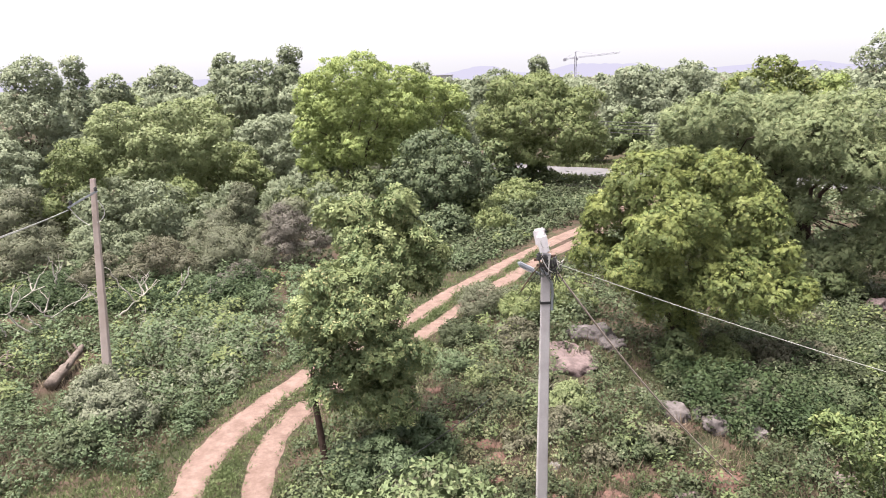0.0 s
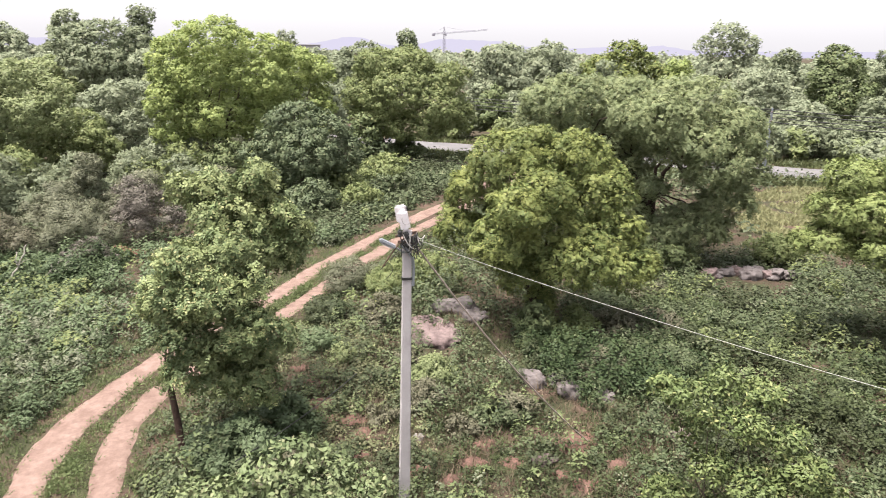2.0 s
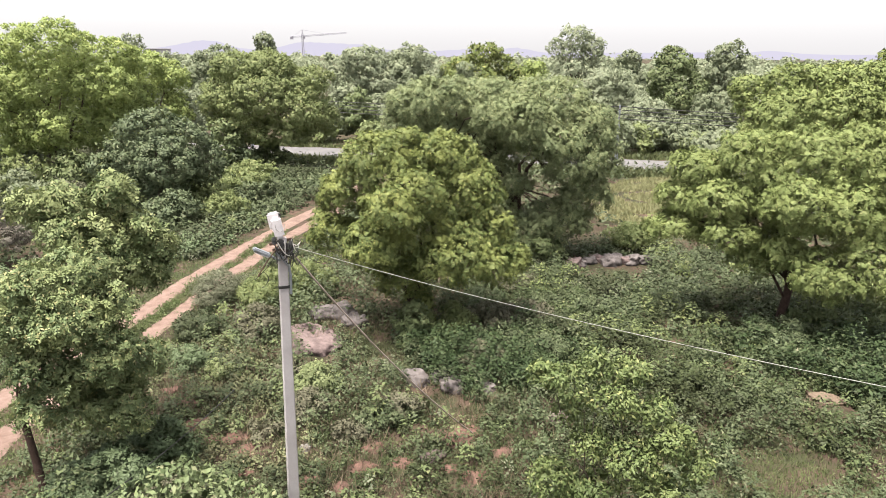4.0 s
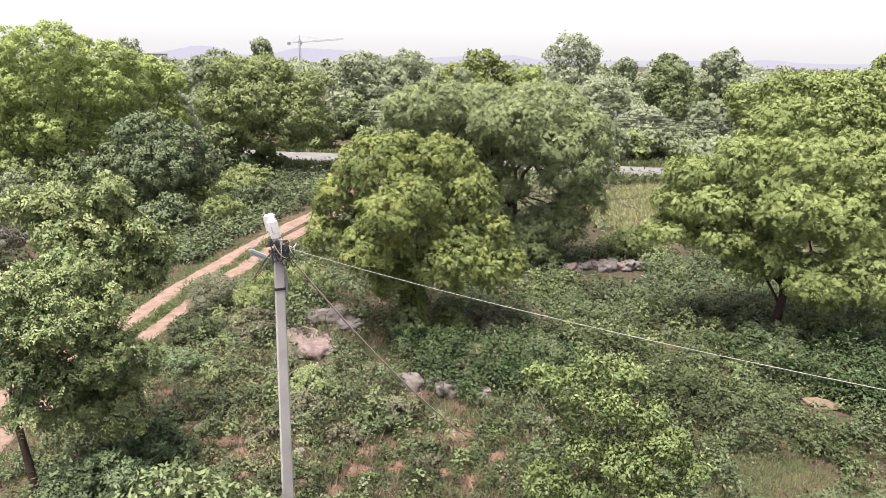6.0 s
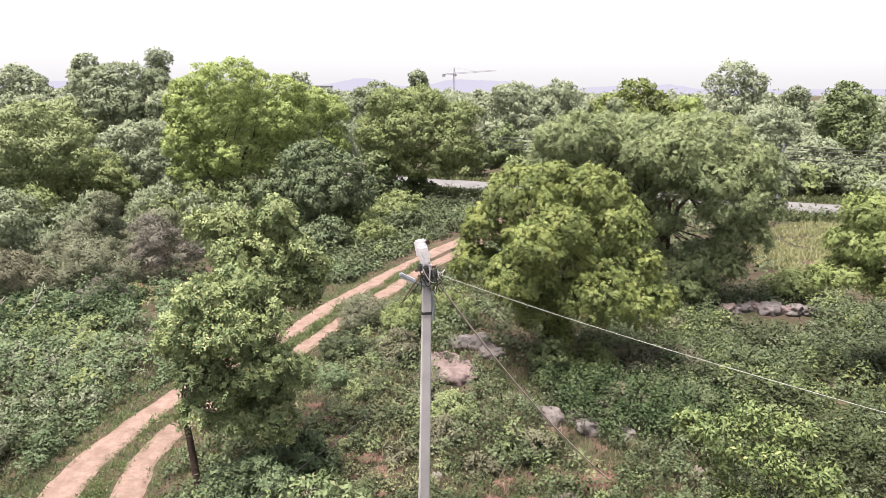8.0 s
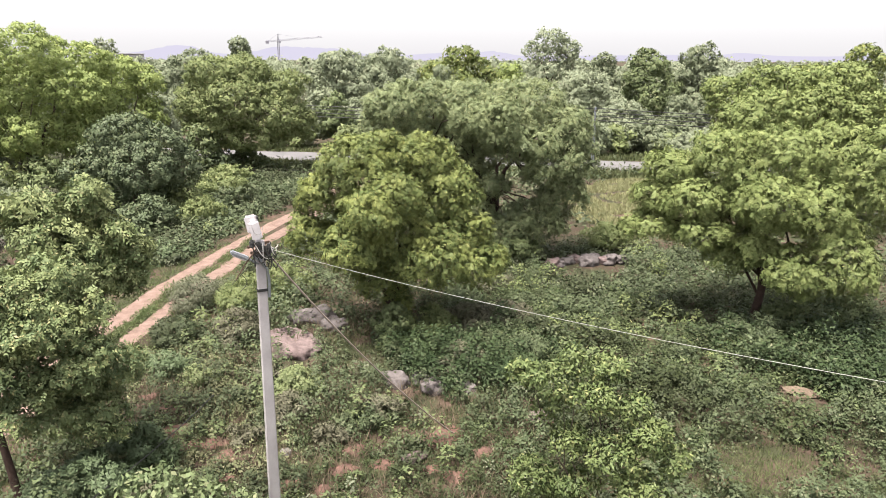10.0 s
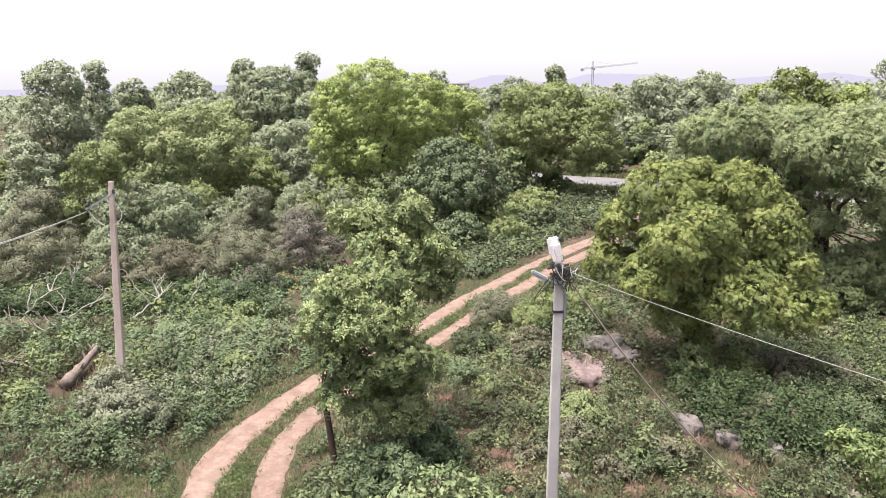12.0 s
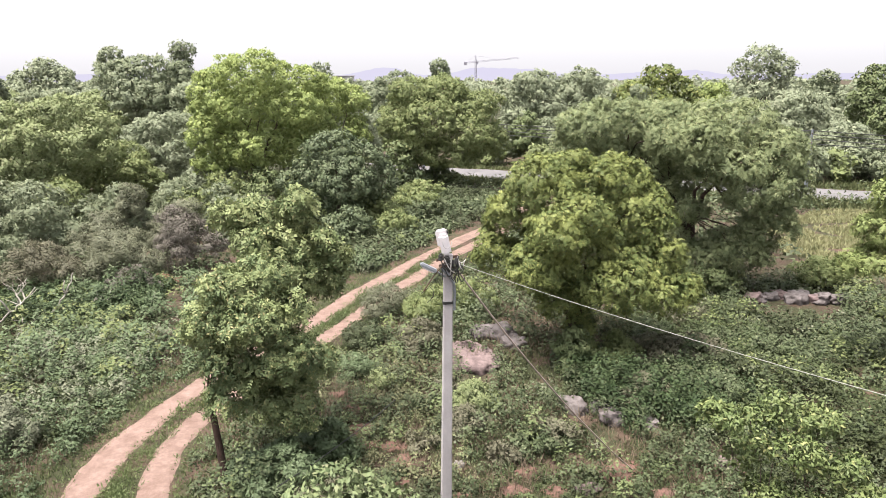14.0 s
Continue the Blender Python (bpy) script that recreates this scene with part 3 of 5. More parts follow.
BUSH_WORDS = {"weed_light": "low light green leafy bush among weeds", "brown_twig": "low brown twiggy shrub among weeds", "thorn": "thin thorny shrub with small olive leaves", "dry": "dry brown twiggy shrub with few leaves", "weed": "low leafy green bush among weeds", "bright": "fresh green shrub with broad leaves",
              "grey_green": "pale grey-green bush in the scrub", "mid_green": "dense green bush with small leaves", "weed_pale": "low bush with pale whitish leaves", "blue_green": "bluish dark green bush in shade", "dark_green": "dark green bush under the trees", "olive": "olive green bush in dry scrub", "neem": "fresh green bush with feathery leaves"}


def bush(x, y, top, R, species, dense=1.0, leaf=None, wide=0.55):
    d = math.hypot(x, y)
    thorny = species in ("thorn", "dry", "brown_twig") and d > 24
    leaf = leaf or (d * 0.0024 if thorny else max(0.08, d * (0.0034 if d < 40 else 0.0042)))
    g = float(height(x, y))
    cover = 0.42 if thorny else (0.65 if d < 40 else 0.45)
    return plant("bush", "bush", BUSH_WORDS[species], x, y, ellipsoids(x, y, top + g, R, 0.03, 5), species, min(0.6, max(0.14, 0.18 * R)), cover * dense, leaf, 0.5 if thorny else wide if d < 55 else 0.95, fork=top * 0.3, trunk=0.03, count=40 if thorny else 6, group="bushes in the scrub")


# the trees near the poles
NEEM = [(7.7, 21.5, 4.2, 2.20, 1.98, 2.20), (6.3, 21.6, 5.8, 1.14, 1.03, 0.96), (7.4, 21.7, 6.4, 0.90, 0.81, 0.71), (8.6, 20.9, 6.1, 1.15, 1.04, 0.82), (9.2, 20.5, 4.9, 1.09, 0.98, 1.09), (9.7, 20.1, 3.7, 1.04, 0.93, 0.90), (10.2, 19.7, 2.8, 1.10, 0.99, 0.68), (5.4, 21.9, 4.9, 0.97, 0.87, 1.08), (5.1, 21.9, 3.7, 0.80, 0.72, 0.95), (6.4, 19.8, 4.6, 0.96, 0.86, 0.87), (5.9, 20.2, 3.5, 0.93, 0.84, 0.86), (7.4, 19.8, 5.2, 0.85, 0.76, 0.75), (8.3, 19.7, 3.0, 1.17, 1.05, 0.84), (6.9, 20.4, 2.4, 0.89, 0.80, 0.63), (7.8, 21.2, 1.0, 0.47, 0.42, 1.02)]
plant("tree", "tree", "round bright green tree with feathery leaves behind the pole", 7.5, 21.2, NEEM, "neem", 0.22, 0.8, 0.17, style="frond", fork=1.5, trunk=0.16, count=34, bark=DARK_BARK)
BACK = [(15.1, 27.8, 3.7, 0.68, 0.61, 0.47), (14.4, 30.9, 5.2, 2.34, 2.11, 1.73), (11.9, 30.6, 7.2, 2.06, 1.85, 1.11), (11.0, 31.1, 6.3, 1.12, 1.01, 1.07), (14.3, 30.2, 7.4, 2.28, 2.05, 1.13), (16.4, 28.4, 7.3, 2.09, 1.89, 1.10), (18.0, 27.4, 6.1, 1.57, 1.42, 1.15), (18.6, 26.7, 4.8, 1.04, 0.94, 1.15), (18.1, 26.8, 3.1, 1.27, 1.14, 1.27), (17.1, 27.3, 1.9, 1.44, 1.30, 1.12), (13.1, 30.5, 5.6, 2.03, 1.83, 1.22), (15.9, 26.9, 5.7, 1.62, 1.46, 0.81), (15.0, 29.4, 2.0, 1.27, 1.14, 1.27), (14.2, 29.9, 3.7, 1.37, 1.23, 1.23), (14.2, 27.3, 6.7, 1.74, 1.57, 0.94), (17.0, 26.6, 4.6, 1.33, 1.20, 1.08), (16.0, 27.7, 1.5, 1.23, 1.11, 0.86)]
plant("tree", "tree", "wide spreading old tree with olive green foliage", 15.5, 28.9, BACK, "old_olive", 0.3, 0.65, 0.23, style="frond", fork=2.6, trunk=0.2, count=90, bark=DARK_BARK)
RIGHT = [(20.3, 17.2, 5.0, 2.95, 2.66, 1.97), (18.4, 17.5, 6.2, 1.45, 1.30, 0.95), (19.6, 16.2, 6.3, 1.44, 1.29, 0.96), (20.5, 15.1, 6.4, 1.21, 1.09, 1.11), (17.5, 18.7, 5.6, 1.07, 0.96, 0.79), (17.0, 19.3, 4.5, 0.89, 0.80, 0.61), (16.8, 19.0, 3.5, 1.05, 0.95, 0.53), (17.4, 17.5, 4.7, 1.25, 1.13, 0.87), (17.5, 17.0, 3.7, 1.02, 0.92, 0.64), (19.1, 17.3, 7.3, 0.53, 0.47, 0.56), (18.3, 15.4, 4.9, 1.14, 1.02, 0.85), (19.5, 14.4, 4.8, 1.15, 1.03, 0.97), (18.9, 14.7, 2.7, 1.00, 0.90, 0.97), (19.9, 13.8, 3.1, 1.08, 0.97, 1.01), (21.0, 14.0, 5.6, 1.32, 1.19, 1.67), (18.5, 16.0, 3.2, 0.82, 0.74, 0.67), (18.2, 16.7, 2.8, 0.88, 0.79, 0.54)]
plant("tree", "tree", "spreading tree with fresh green feathery leaves and leaning trunk", 19.3, 16.5, RIGHT, "neem_pale", 0.24, 0.75, 0.18, style="frond", fork=1.9, trunk=0.14, count=32, lean=(0.35, -0.1), bark=DARK_BARK)
SAPLING = [(-2.8, 14.8, 2.3, 0.48, 0.43, 0.40), (-2.5, 15.0, 2.6, 0.58, 0.53, 0.50), (-2.2, 15.5, 3.4, 0.95, 0.85, 1.15), (-2.7, 15.2, 4.8, 0.67, 0.61, 0.49), (-1.9, 15.4, 4.9, 0.50, 0.45, 0.47), (-3.0, 15.0, 4.1, 0.65, 0.58, 0.57), (-2.1, 14.8, 4.1, 0.80, 0.72, 0.62), (-1.3, 15.3, 4.1, 0.40, 0.36, 0.45), (-2.7, 14.9, 3.2, 0.52, 0.47, 0.47), (-1.7, 14.9, 3.2, 0.81, 0.73, 0.63), (-1.0, 15.5, 2.7, 0.57, 0.51, 0.65), (-1.4, 15.3, 1.8, 0.71, 0.64, 0.55), (-2.2, 15.0, 2.0, 0.59, 0.53, 0.35)]
plant("tree", "tree", "small leafy tree with pale long leaves beside the track", -3.03, 15.25, SAPLING, "sapling_dark", 0.2, 1.5, 0.165, style="frond", fork=2.25, trunk=0.075, count=22, lean=(-0.25, 0.15), bark=DARK_BARK, droop=-0.1, small=False)
SECOND = [(-1.7, 17.7, 5.3, 1.04, 0.94, 0.78), (-2.1, 17.4, 6.0, 0.55, 0.50, 0.43), (-1.2, 17.5, 6.1, 0.55, 0.50, 0.58), (-2.7, 17.3, 6.0, 0.46, 0.42, 0.26), (-2.0, 17.1, 5.3, 0.81, 0.73, 0.52), (-0.9, 17.3, 5.3, 0.67, 0.60, 0.52), (-0.3, 17.5, 4.8, 0.44, 0.40, 0.36), (-1.4, 17.2, 4.6, 0.85, 0.77, 0.56), (-0.7, 17.5, 4.2, 0.63, 0.56, 0.42)]
plant("tree", "tree", "young tree with upright pale green long leaves", -1.5, 17.4, SECOND, "sapling", 0.21, 1.5, 0.2, style="frond", fork=2.6, trunk=0.07, count=18, droop=-0.3, small=False)
EDGE = [(5.84, 9.56, 3.95, 0.34, 0.30, 0.20), (6.26, 9.17, 3.93, 0.45, 0.40, 0.29), (6.63, 9.04, 4.27, 0.25, 0.23, 0.29), (7.22, 8.84, 4.09, 0.39, 0.35, 0.23), (6.81, 8.65, 3.68, 0.42, 0.38, 0.31), (7.50, 8.48, 3.42, 0.37, 0.33, 0.27), (6.34, 9.36, 3.22, 0.36, 0.33, 0.24), (7.66, 8.20, 2.98, 0.45, 0.40, 0.33), (6.45, 8.93, 2.77, 0.49, 0.44, 0.34), (6.96, 8.40, 2.66, 0.54, 0.49, 0.37), (6.08, 9.41, 1.93, 0.47, 0.43, 0.31), (6.65, 8.78, 1.99, 0.60, 0.54, 0.34), (8.05, 7.96, 2.54, 0.33, 0.30, 0.31), (7.39, 8.17, 2.01, 0.59, 0.53, 0.39), (6.40, 9.20, 1.03, 0.73, 0.66, 0.52)]
plant("tree", "tree", "young tree with yellowish green oval leaves", 6.8, 8.9, EDGE, "cream", 0.13, 0.8, 0.085, 0.45, fork=1.2, trunk=0.05, count=20, small=False)
SHOOTS = [(-0.3, 9.5, 2.6, 0.95, 0.7, 0.8), (0.7, 9.5, 2.2, 0.6, 0.6, 0.7), (-1.5, 9.3, 2.4, 0.8, 0.7, 0.7), (-2.5, 9.2, 2.1, 0.6, 0.6, 0.7), (-0.8, 9.4, 1.6, 1.3, 0.8, 0.8)]
plant("bush", "bush", "tall shrub with fresh green broad leaves", -0.8, 9.4, SHOOTS, "bright", 0.15, 0.75, 0.105, 0.55, fork=0.8, trunk=0.04, count=20, droop=0.0, small=False)

# the thicket behind, one tree after another
tree(-37.1, 64.0, 11.7, 3.3, 'grey_green', low=0.25, dense=0.85)
tree(-37.3, 73.0, 12.1, 1.6, 'grey_green', low=0.3)
tree(-36.9, 79.9, 10.2, 2.8, 'mid_green', low=0.2)
OLIVE = [(-19.1, 47.3, 4.9, 4.24, 3.82, 2.31), (-20.8, 45.5, 6.9, 2.20, 1.98, 1.39), (-17.7, 47.1, 7.2, 2.12, 1.91, 1.21), (-15.7, 47.5, 6.2, 1.69, 1.52, 1.38), (-18.8, 45.0, 5.7, 2.05, 1.84, 1.32), (-16.4, 46.0, 5.2, 2.10, 1.89, 1.42), (-21.6, 44.6, 5.3, 1.60, 1.44, 1.45), (-23.5, 44.1, 4.3, 1.59, 1.43, 1.30), (-20.1, 44.7, 4.1, 2.20, 1.98, 1.32)]
tree(-20.7, 47.7, 8.4, 2.6, 'olive', low=0.2, rows=OLIVE)
tree(-21.7, 40.6, 6.2, 1.8, 'mid_green', low=0.1)
tree(-26.2, 42.6, 6.3, 1.8, 'grey_green', low=0.1)
tree(-61.0, 158.7, 12.9, 7.1, 'grey_green', low=0.3)
tree(-60.9, 201.0, 17.5, 4.3, 'grey_green', low=0.35)
UPPER = [(-19.4, 75.4, 8.4, 4.22, 3.79, 2.89), (-21.3, 74.0, 9.3, 2.36, 2.12, 1.77), (-18.7, 74.7, 10.1, 2.73, 2.46, 1.54), (-16.3, 75.5, 9.1, 1.92, 1.73, 1.92), (-19.2, 73.1, 7.5, 3.17, 2.85, 1.99), (-16.6, 74.6, 6.8, 1.80, 1.62, 1.80)]
tree(-20.0, 75.4, 11.5, 3.6, 'mid_green', low=0.2, rows=UPPER)
tree(-23.2, 109.6, 14.3, 2.2, 'mid_green', low=0.25)
tree(-13.7, 56.4, 6.8, 3.2, 'grey_green', low=0.1)
tree(-15.9, 51.6, 5.2, 2.4, 'mid_green', low=0.1)
tree(-8.9, 49.2, 3.3, 2.4, 'grey_green', low=0.05)
YELLOW = [(-5.6, 50.5, 6.3, 3.67, 3.31, 2.86), (-6.0, 49.6, 9.5, 3.40, 3.06, 1.58), (-3.5, 50.3, 9.0, 2.41, 2.17, 1.44), (-8.4, 49.3, 8.0, 1.74, 1.57, 1.90), (-8.7, 48.9, 5.7, 1.59, 1.43, 1.67), (-3.5, 49.1, 7.1, 2.77, 2.49, 1.66), (-6.5, 48.6, 7.4, 2.42, 2.18, 1.64), (-5.5, 48.7, 5.0, 2.62, 2.35, 1.59), (-9.0, 49.0, 3.7, 1.28, 1.16, 1.20), (-3.2, 49.1, 4.6, 2.00, 1.80, 1.52)]
tree(-6.2, 49.6, 11.1, 3.9, 'yellow_green', low=0.2, rows=YELLOW)
YELLOW_LOW = [(-0.8, 53.6, 6.4, 2.60, 2.34, 2.38), (-1.1, 53.0, 8.3, 2.12, 1.91, 1.27), (0.8, 53.0, 7.4, 1.53, 1.38, 1.53), (-1.8, 52.0, 5.9, 1.94, 1.74, 1.77), (0.5, 52.2, 5.2, 1.70, 1.53, 1.70)]
tree(-0.9, 51.0, 8.9, 3.0, 'yellow_green', low=0.2, rows=YELLOW_LOW)
tree(-3.1, 130.0, 12.2, 2.3, 'grey_green', low=0.35)
SHADE = [(-0.2, 45.1, 3.4, 2.97, 2.67, 2.23), (-0.7, 44.5, 5.0, 1.67, 1.50, 1.23), (0.9, 44.5, 4.1, 1.46, 1.31, 1.31), (-2.4, 44.1, 3.0, 1.60, 1.44, 1.31), (-0.0, 43.3, 2.9, 2.15, 1.93, 1.43), (2.1, 44.5, 2.6, 1.32, 1.19, 1.40), (-1.1, 43.9, 1.9, 1.82, 1.64, 1.09)]
tree(-0.3, 45.0, 6.4, 3.4, 'blue_green', low=0.02, rows=SHADE)
ROAD_TREE = [(8.9, 60.3, 5.8, 4.63, 4.17, 3.02), (6.1, 59.7, 8.0, 2.39, 2.15, 1.43), (8.8, 59.7, 8.2, 2.67, 2.41, 1.43), (11.5, 58.9, 6.7, 2.37, 2.13, 1.99), (12.8, 58.6, 4.6, 1.43, 1.29, 1.91), (5.0, 60.0, 5.6, 2.14, 1.92, 2.14), (7.1, 58.0, 5.7, 2.81, 2.53, 2.06), (10.4, 57.8, 4.5, 2.63, 2.37, 1.88), (5.8, 58.9, 3.3, 2.41, 2.17, 1.44), (8.6, 58.4, 3.0, 3.15, 2.84, 1.24)]
tree(8.3, 61.5, 9.5, 6.0, 'mid_green', low=0.35, rows=ROAD_TREE)
tree(6.0, 83.8, 9.9, 3.7, 'mid_green', low=0.2)
tree(18.9, 132.7, 12.5, 2.5, 'mid_green', low=0.35)
tree(24.3, 88.7, 10.2, 4.3, 'grey_green', low=0.1)
tree(32.3, 92.5, 10.4, 3.4, 'grey_green', low=0.1)
tree(20.2, 75.3, 5.5, 2.0, 'dark_green', low=0.3)
tree(25.7, 82.1, 4.8, 2.4, 'grey_green', low=0.05)
CREST = [(30.7, 66.0, 7.1, 3.25, 2.93, 2.09), (30.7, 65.1, 9.4, 2.28, 2.05, 1.37), (28.9, 65.9, 7.9, 2.18, 1.96, 1.49), (32.2, 64.7, 8.0, 2.07, 1.86, 1.72), (29.8, 64.2, 7.1, 2.82, 2.54, 1.81), (33.3, 63.8, 7.2, 1.95, 1.75, 1.37)]
tree(31.4, 64.8, 10.6, 2.7, 'neem', low=0.2, rows=CREST)
tree(26.7, 60.4, 8.8, 2.0, 'mid_green', low=0.2)
tree(31.2, 55.9, 8.6, 1.4, 'yellow_green', low=0.2)
AIRY = [(63.3, 99.6, 12.0, 3.11, 2.80, 2.01), (61.2, 100.9, 10.6, 2.21, 1.99, 1.84), (65.7, 98.0, 10.5, 2.01, 1.81, 2.01), (61.9, 99.3, 9.4, 2.74, 2.47, 1.64), (64.9, 99.1, 8.3, 2.59, 2.33, 1.85), (63.0, 99.8, 6.9, 2.78, 2.50, 2.41)]
tree(63.0, 99.8, 13.9, 4.6, 'grey_green', low=0.35, dense=0.6, rows=AIRY)
tree(72.8, 97.9, 10.3, 3.0, 'mid_green', low=0.2)
tree(59.3, 70.4, 10.3, 3.4, 'dark_green', low=0.08)
tree(66.4, 69.3, 10.9, 3.1, 'mid_green', low=0.1)
tree(50.6, 72.0, 7.6, 4.0, 'grey_green', low=0.05)
tree(47.3, 59.5, 5.1, 2.8, 'grey_green', low=0.02)
tree(49.0, 55.4, 3.4, 2.6, 'mid_green', low=0.02)
tree(46.8, 62.4, 3.7, 2.3, 'grey_green', low=0.02)
tree(51.9, 55.5, 5.8, 2.6, 'mid_green', low=0.02)
CANOPY = [(36.0, 30.3, 6.2, 4.04, 3.64, 2.02), (33.0, 32.1, 7.1, 1.42, 1.28, 1.49), (34.2, 31.2, 7.8, 1.54, 1.39, 1.21), (35.1, 29.8, 8.0, 1.63, 1.47, 1.11), (36.4, 28.7, 8.0, 1.68, 1.51, 1.10), (37.2, 27.1, 8.0, 1.76, 1.58, 1.38), (33.0, 31.2, 5.8, 1.48, 1.33, 1.28), (33.7, 29.1, 6.6, 1.92, 1.73, 1.28), (35.1, 27.4, 6.7, 2.00, 1.80, 1.37), (37.4, 26.0, 6.3, 1.86, 1.67, 1.86)]
tree(36.0, 29.6, 8.6, 4.5, 'neem_pale', low=0.05, rows=CANOPY)
tree(59.0, 51.1, 8.4, 2.9, 'mid_green', low=0.05)
tree(58.0, 46.0, 8.8, 2.6, 'neem', low=0.05)
tree(46.3, 47.0, 3.2, 2.5, 'grey_green', low=0.02)
tree(28.1, 95.9, 9.5, 4.0, 'grey_green', low=0.1)
tree(34.7, 98.0, 9.8, 3.7, 'grey_green', low=0.1)
tree(57.1, 40.6, 10.3, 2.2, 'neem', low=0.05)

# the canopy between the thicket and the road
for k in range(11):
    x = -50 + 5.0 * k + rng.uniform(-1.5, 1.5)
    tree(x, 76 - 0.62 * x - 9 + rng.uniform(-5, 3), rng.uniform(7.6, 9.0), rng.uniform(3.2, 4.2), ("mid_green", "grey_green", "olive")[k % 3], 0.1)

# undergrowth that closes the thicket below the trees
for k in range(24):
    x = -46 + 2.2 * k + rng.uniform(-0.6, 0.6)
    y = 62 - 0.02 * x * 10 + rng.uniform(-7, 6)
    bush(x, y, rng.uniform(2.6, 4.6), rng.uniform(1.8, 2.6), ("grey_green", "mid_green", "thorn", "dark_green")[k % 4])
for k in range(26):
    x = 14 + 2.3 * k + rng.uniform(-0.8, 0.8)
    bush(x, 76.5 - 0.67 * (x - 12.9) + rng.uniform(-1.0, 3.5), rng.uniform(2.2, 4.2), rng.uniform(1.5, 2.2), ("grey_green", "mid_green", "grey_green", "olive")[k % 4])
for k in range(11):
    x = -30 + 2.5 * k + rng.uniform(-0.6, 0.6)
    bush(x, 43.5 + rng.uniform(-3, 4), rng.uniform(2.0, 3.6), rng.uniform(1.5, 2.2), ("grey_green", "thorn", "mid_green")[k % 3])

# bushes of the scrub
bush(-19.6, 41.5, 4.0, 2.2, "grey_green")
bush(-16.4, 43.0, 3.6, 2.1, "mid_green")
bush(-13.2, 42.2, 3.2, 2.0, "grey_green")
bush(-8.0, 47.0, 3.4, 2.0, "mid_green")
bush(-5.4, 46.5, 3.6, 2.1, "dark_green")
bush(-3.4, 47.0, 3.2, 1.9, "mid_green")
bush(-10.6, 46.0, 3.2, 2.0, "grey_green")
bush(-7.9, 35.2, 3.3, 1.9, "dry")
bush(-10.6, 33.2, 2.6, 2.0, "thorn")
bush(-13.6, 32.2, 2.3, 1.9, "brown_twig")
bush(-16.0, 31.0, 1.8, 1.6, "brown_twig")
bush(-20.5, 33.5, 2.8, 2.0, "thorn")
bush(-17.8, 34.8, 2.6, 1.9, "grey_green")
bush(-12.2, 36.4, 2.9, 1.9, "thorn")
bush(-15.6, 38.0, 4.2, 2.2, "grey_green")
bush(-19.6, 39.0, 3.9, 2.1, "grey_green")
bush(-24.0, 38.0, 4.0, 2.2, "thorn")
bush(-9.4, 31.0, 1.2, 1.2, "dry")
bush(-9.0, 39.0, 3.0, 1.8, "thorn")
bush(-6.2, 41.0, 2.7, 1.8, "grey_green")
bush(-22.5, 30.0, 1.9, 1.6, "thorn")
bush(-9.1, 17.4, 1.3, 1.1, "weed_pale", leaf=0.085)
bush(-10.2, 18.6, 1.4, 1.0, "weed_pale", leaf=0.08)
bush(-9.6, 16.3, 0.9, 0.9, "weed", leaf=0.08)
bush(8.6, 60.0, 2.0, 1.7, "dark_green")
bush(5.4, 57.5, 2.4, 2.0, "blue_green")
bush(-3.2, 39.5, 2.4, 1.7, "dark_green")
bush(0.2, 40.8, 2.0, 1.6, "blue_green")
bush(3.0, 41.5, 1.5, 1.5, "mid_green")
bush(5.6, 44.5, 1.5, 1.6, "weed")
bush(2.0, 44.5, 2.2, 1.8, "mid_green")
bush(8.0, 48.4, 1.0, 1.6, "weed")
bush(5.0, 49.0, 1.8, 1.9, "mid_green")
bush(6.4, 55.0, 1.4, 1.9, "mid_green")
bush(1.6, 26.4, 1.3, 1.2, "thorn")
bush(3.2, 25.2, 1.5, 1.3, "mid_green")
bush(4.6, 26.0, 1.6, 1.4, "mid_green")
bush(0.7, 23.3, 0.9, 0.9, "weed")
bush(8.3, 20.0, 1.2, 1.1, "mid_green")
bush(7.2, 20.0, 1.5, 0.9, "dark_green", leaf=0.085)
bush(9.9, 19.9, 1.1, 1.2, "brown_twig")
bush(11.4, 20.2, 0.9, 1.1, "brown_twig")
bush(15.6, 27.2, 1.5, 1.5, "dark_green")
bush(13.6, 28.0, 1.5, 1.5, "dark_green")
bush(21.4, 27.6, 1.4, 1.3, "mid_green")
bush(18.6, 15.2, 1.1, 1.2, "weed")
bush(20.5, 15.2, 1.4, 1.3, "dark_green")
bush(22.4, 15.4, 1.5, 1.4, "dark_green")
bush(-2.0, 14.8, 0.9, 0.9, "weed_light", leaf=0.075)
bush(-1.5, 14.5, 1.3, 1.0, "weed_light", leaf=0.08)
bush(-0.7, 15.6, 1.1, 0.9, "weed_light", leaf=0.08)
bush(-0.6, 13.4, 0.8, 0.9, "brown_twig", leaf=0.06)
bush(3.4, 17.6, 0.8, 0.8, "olive")

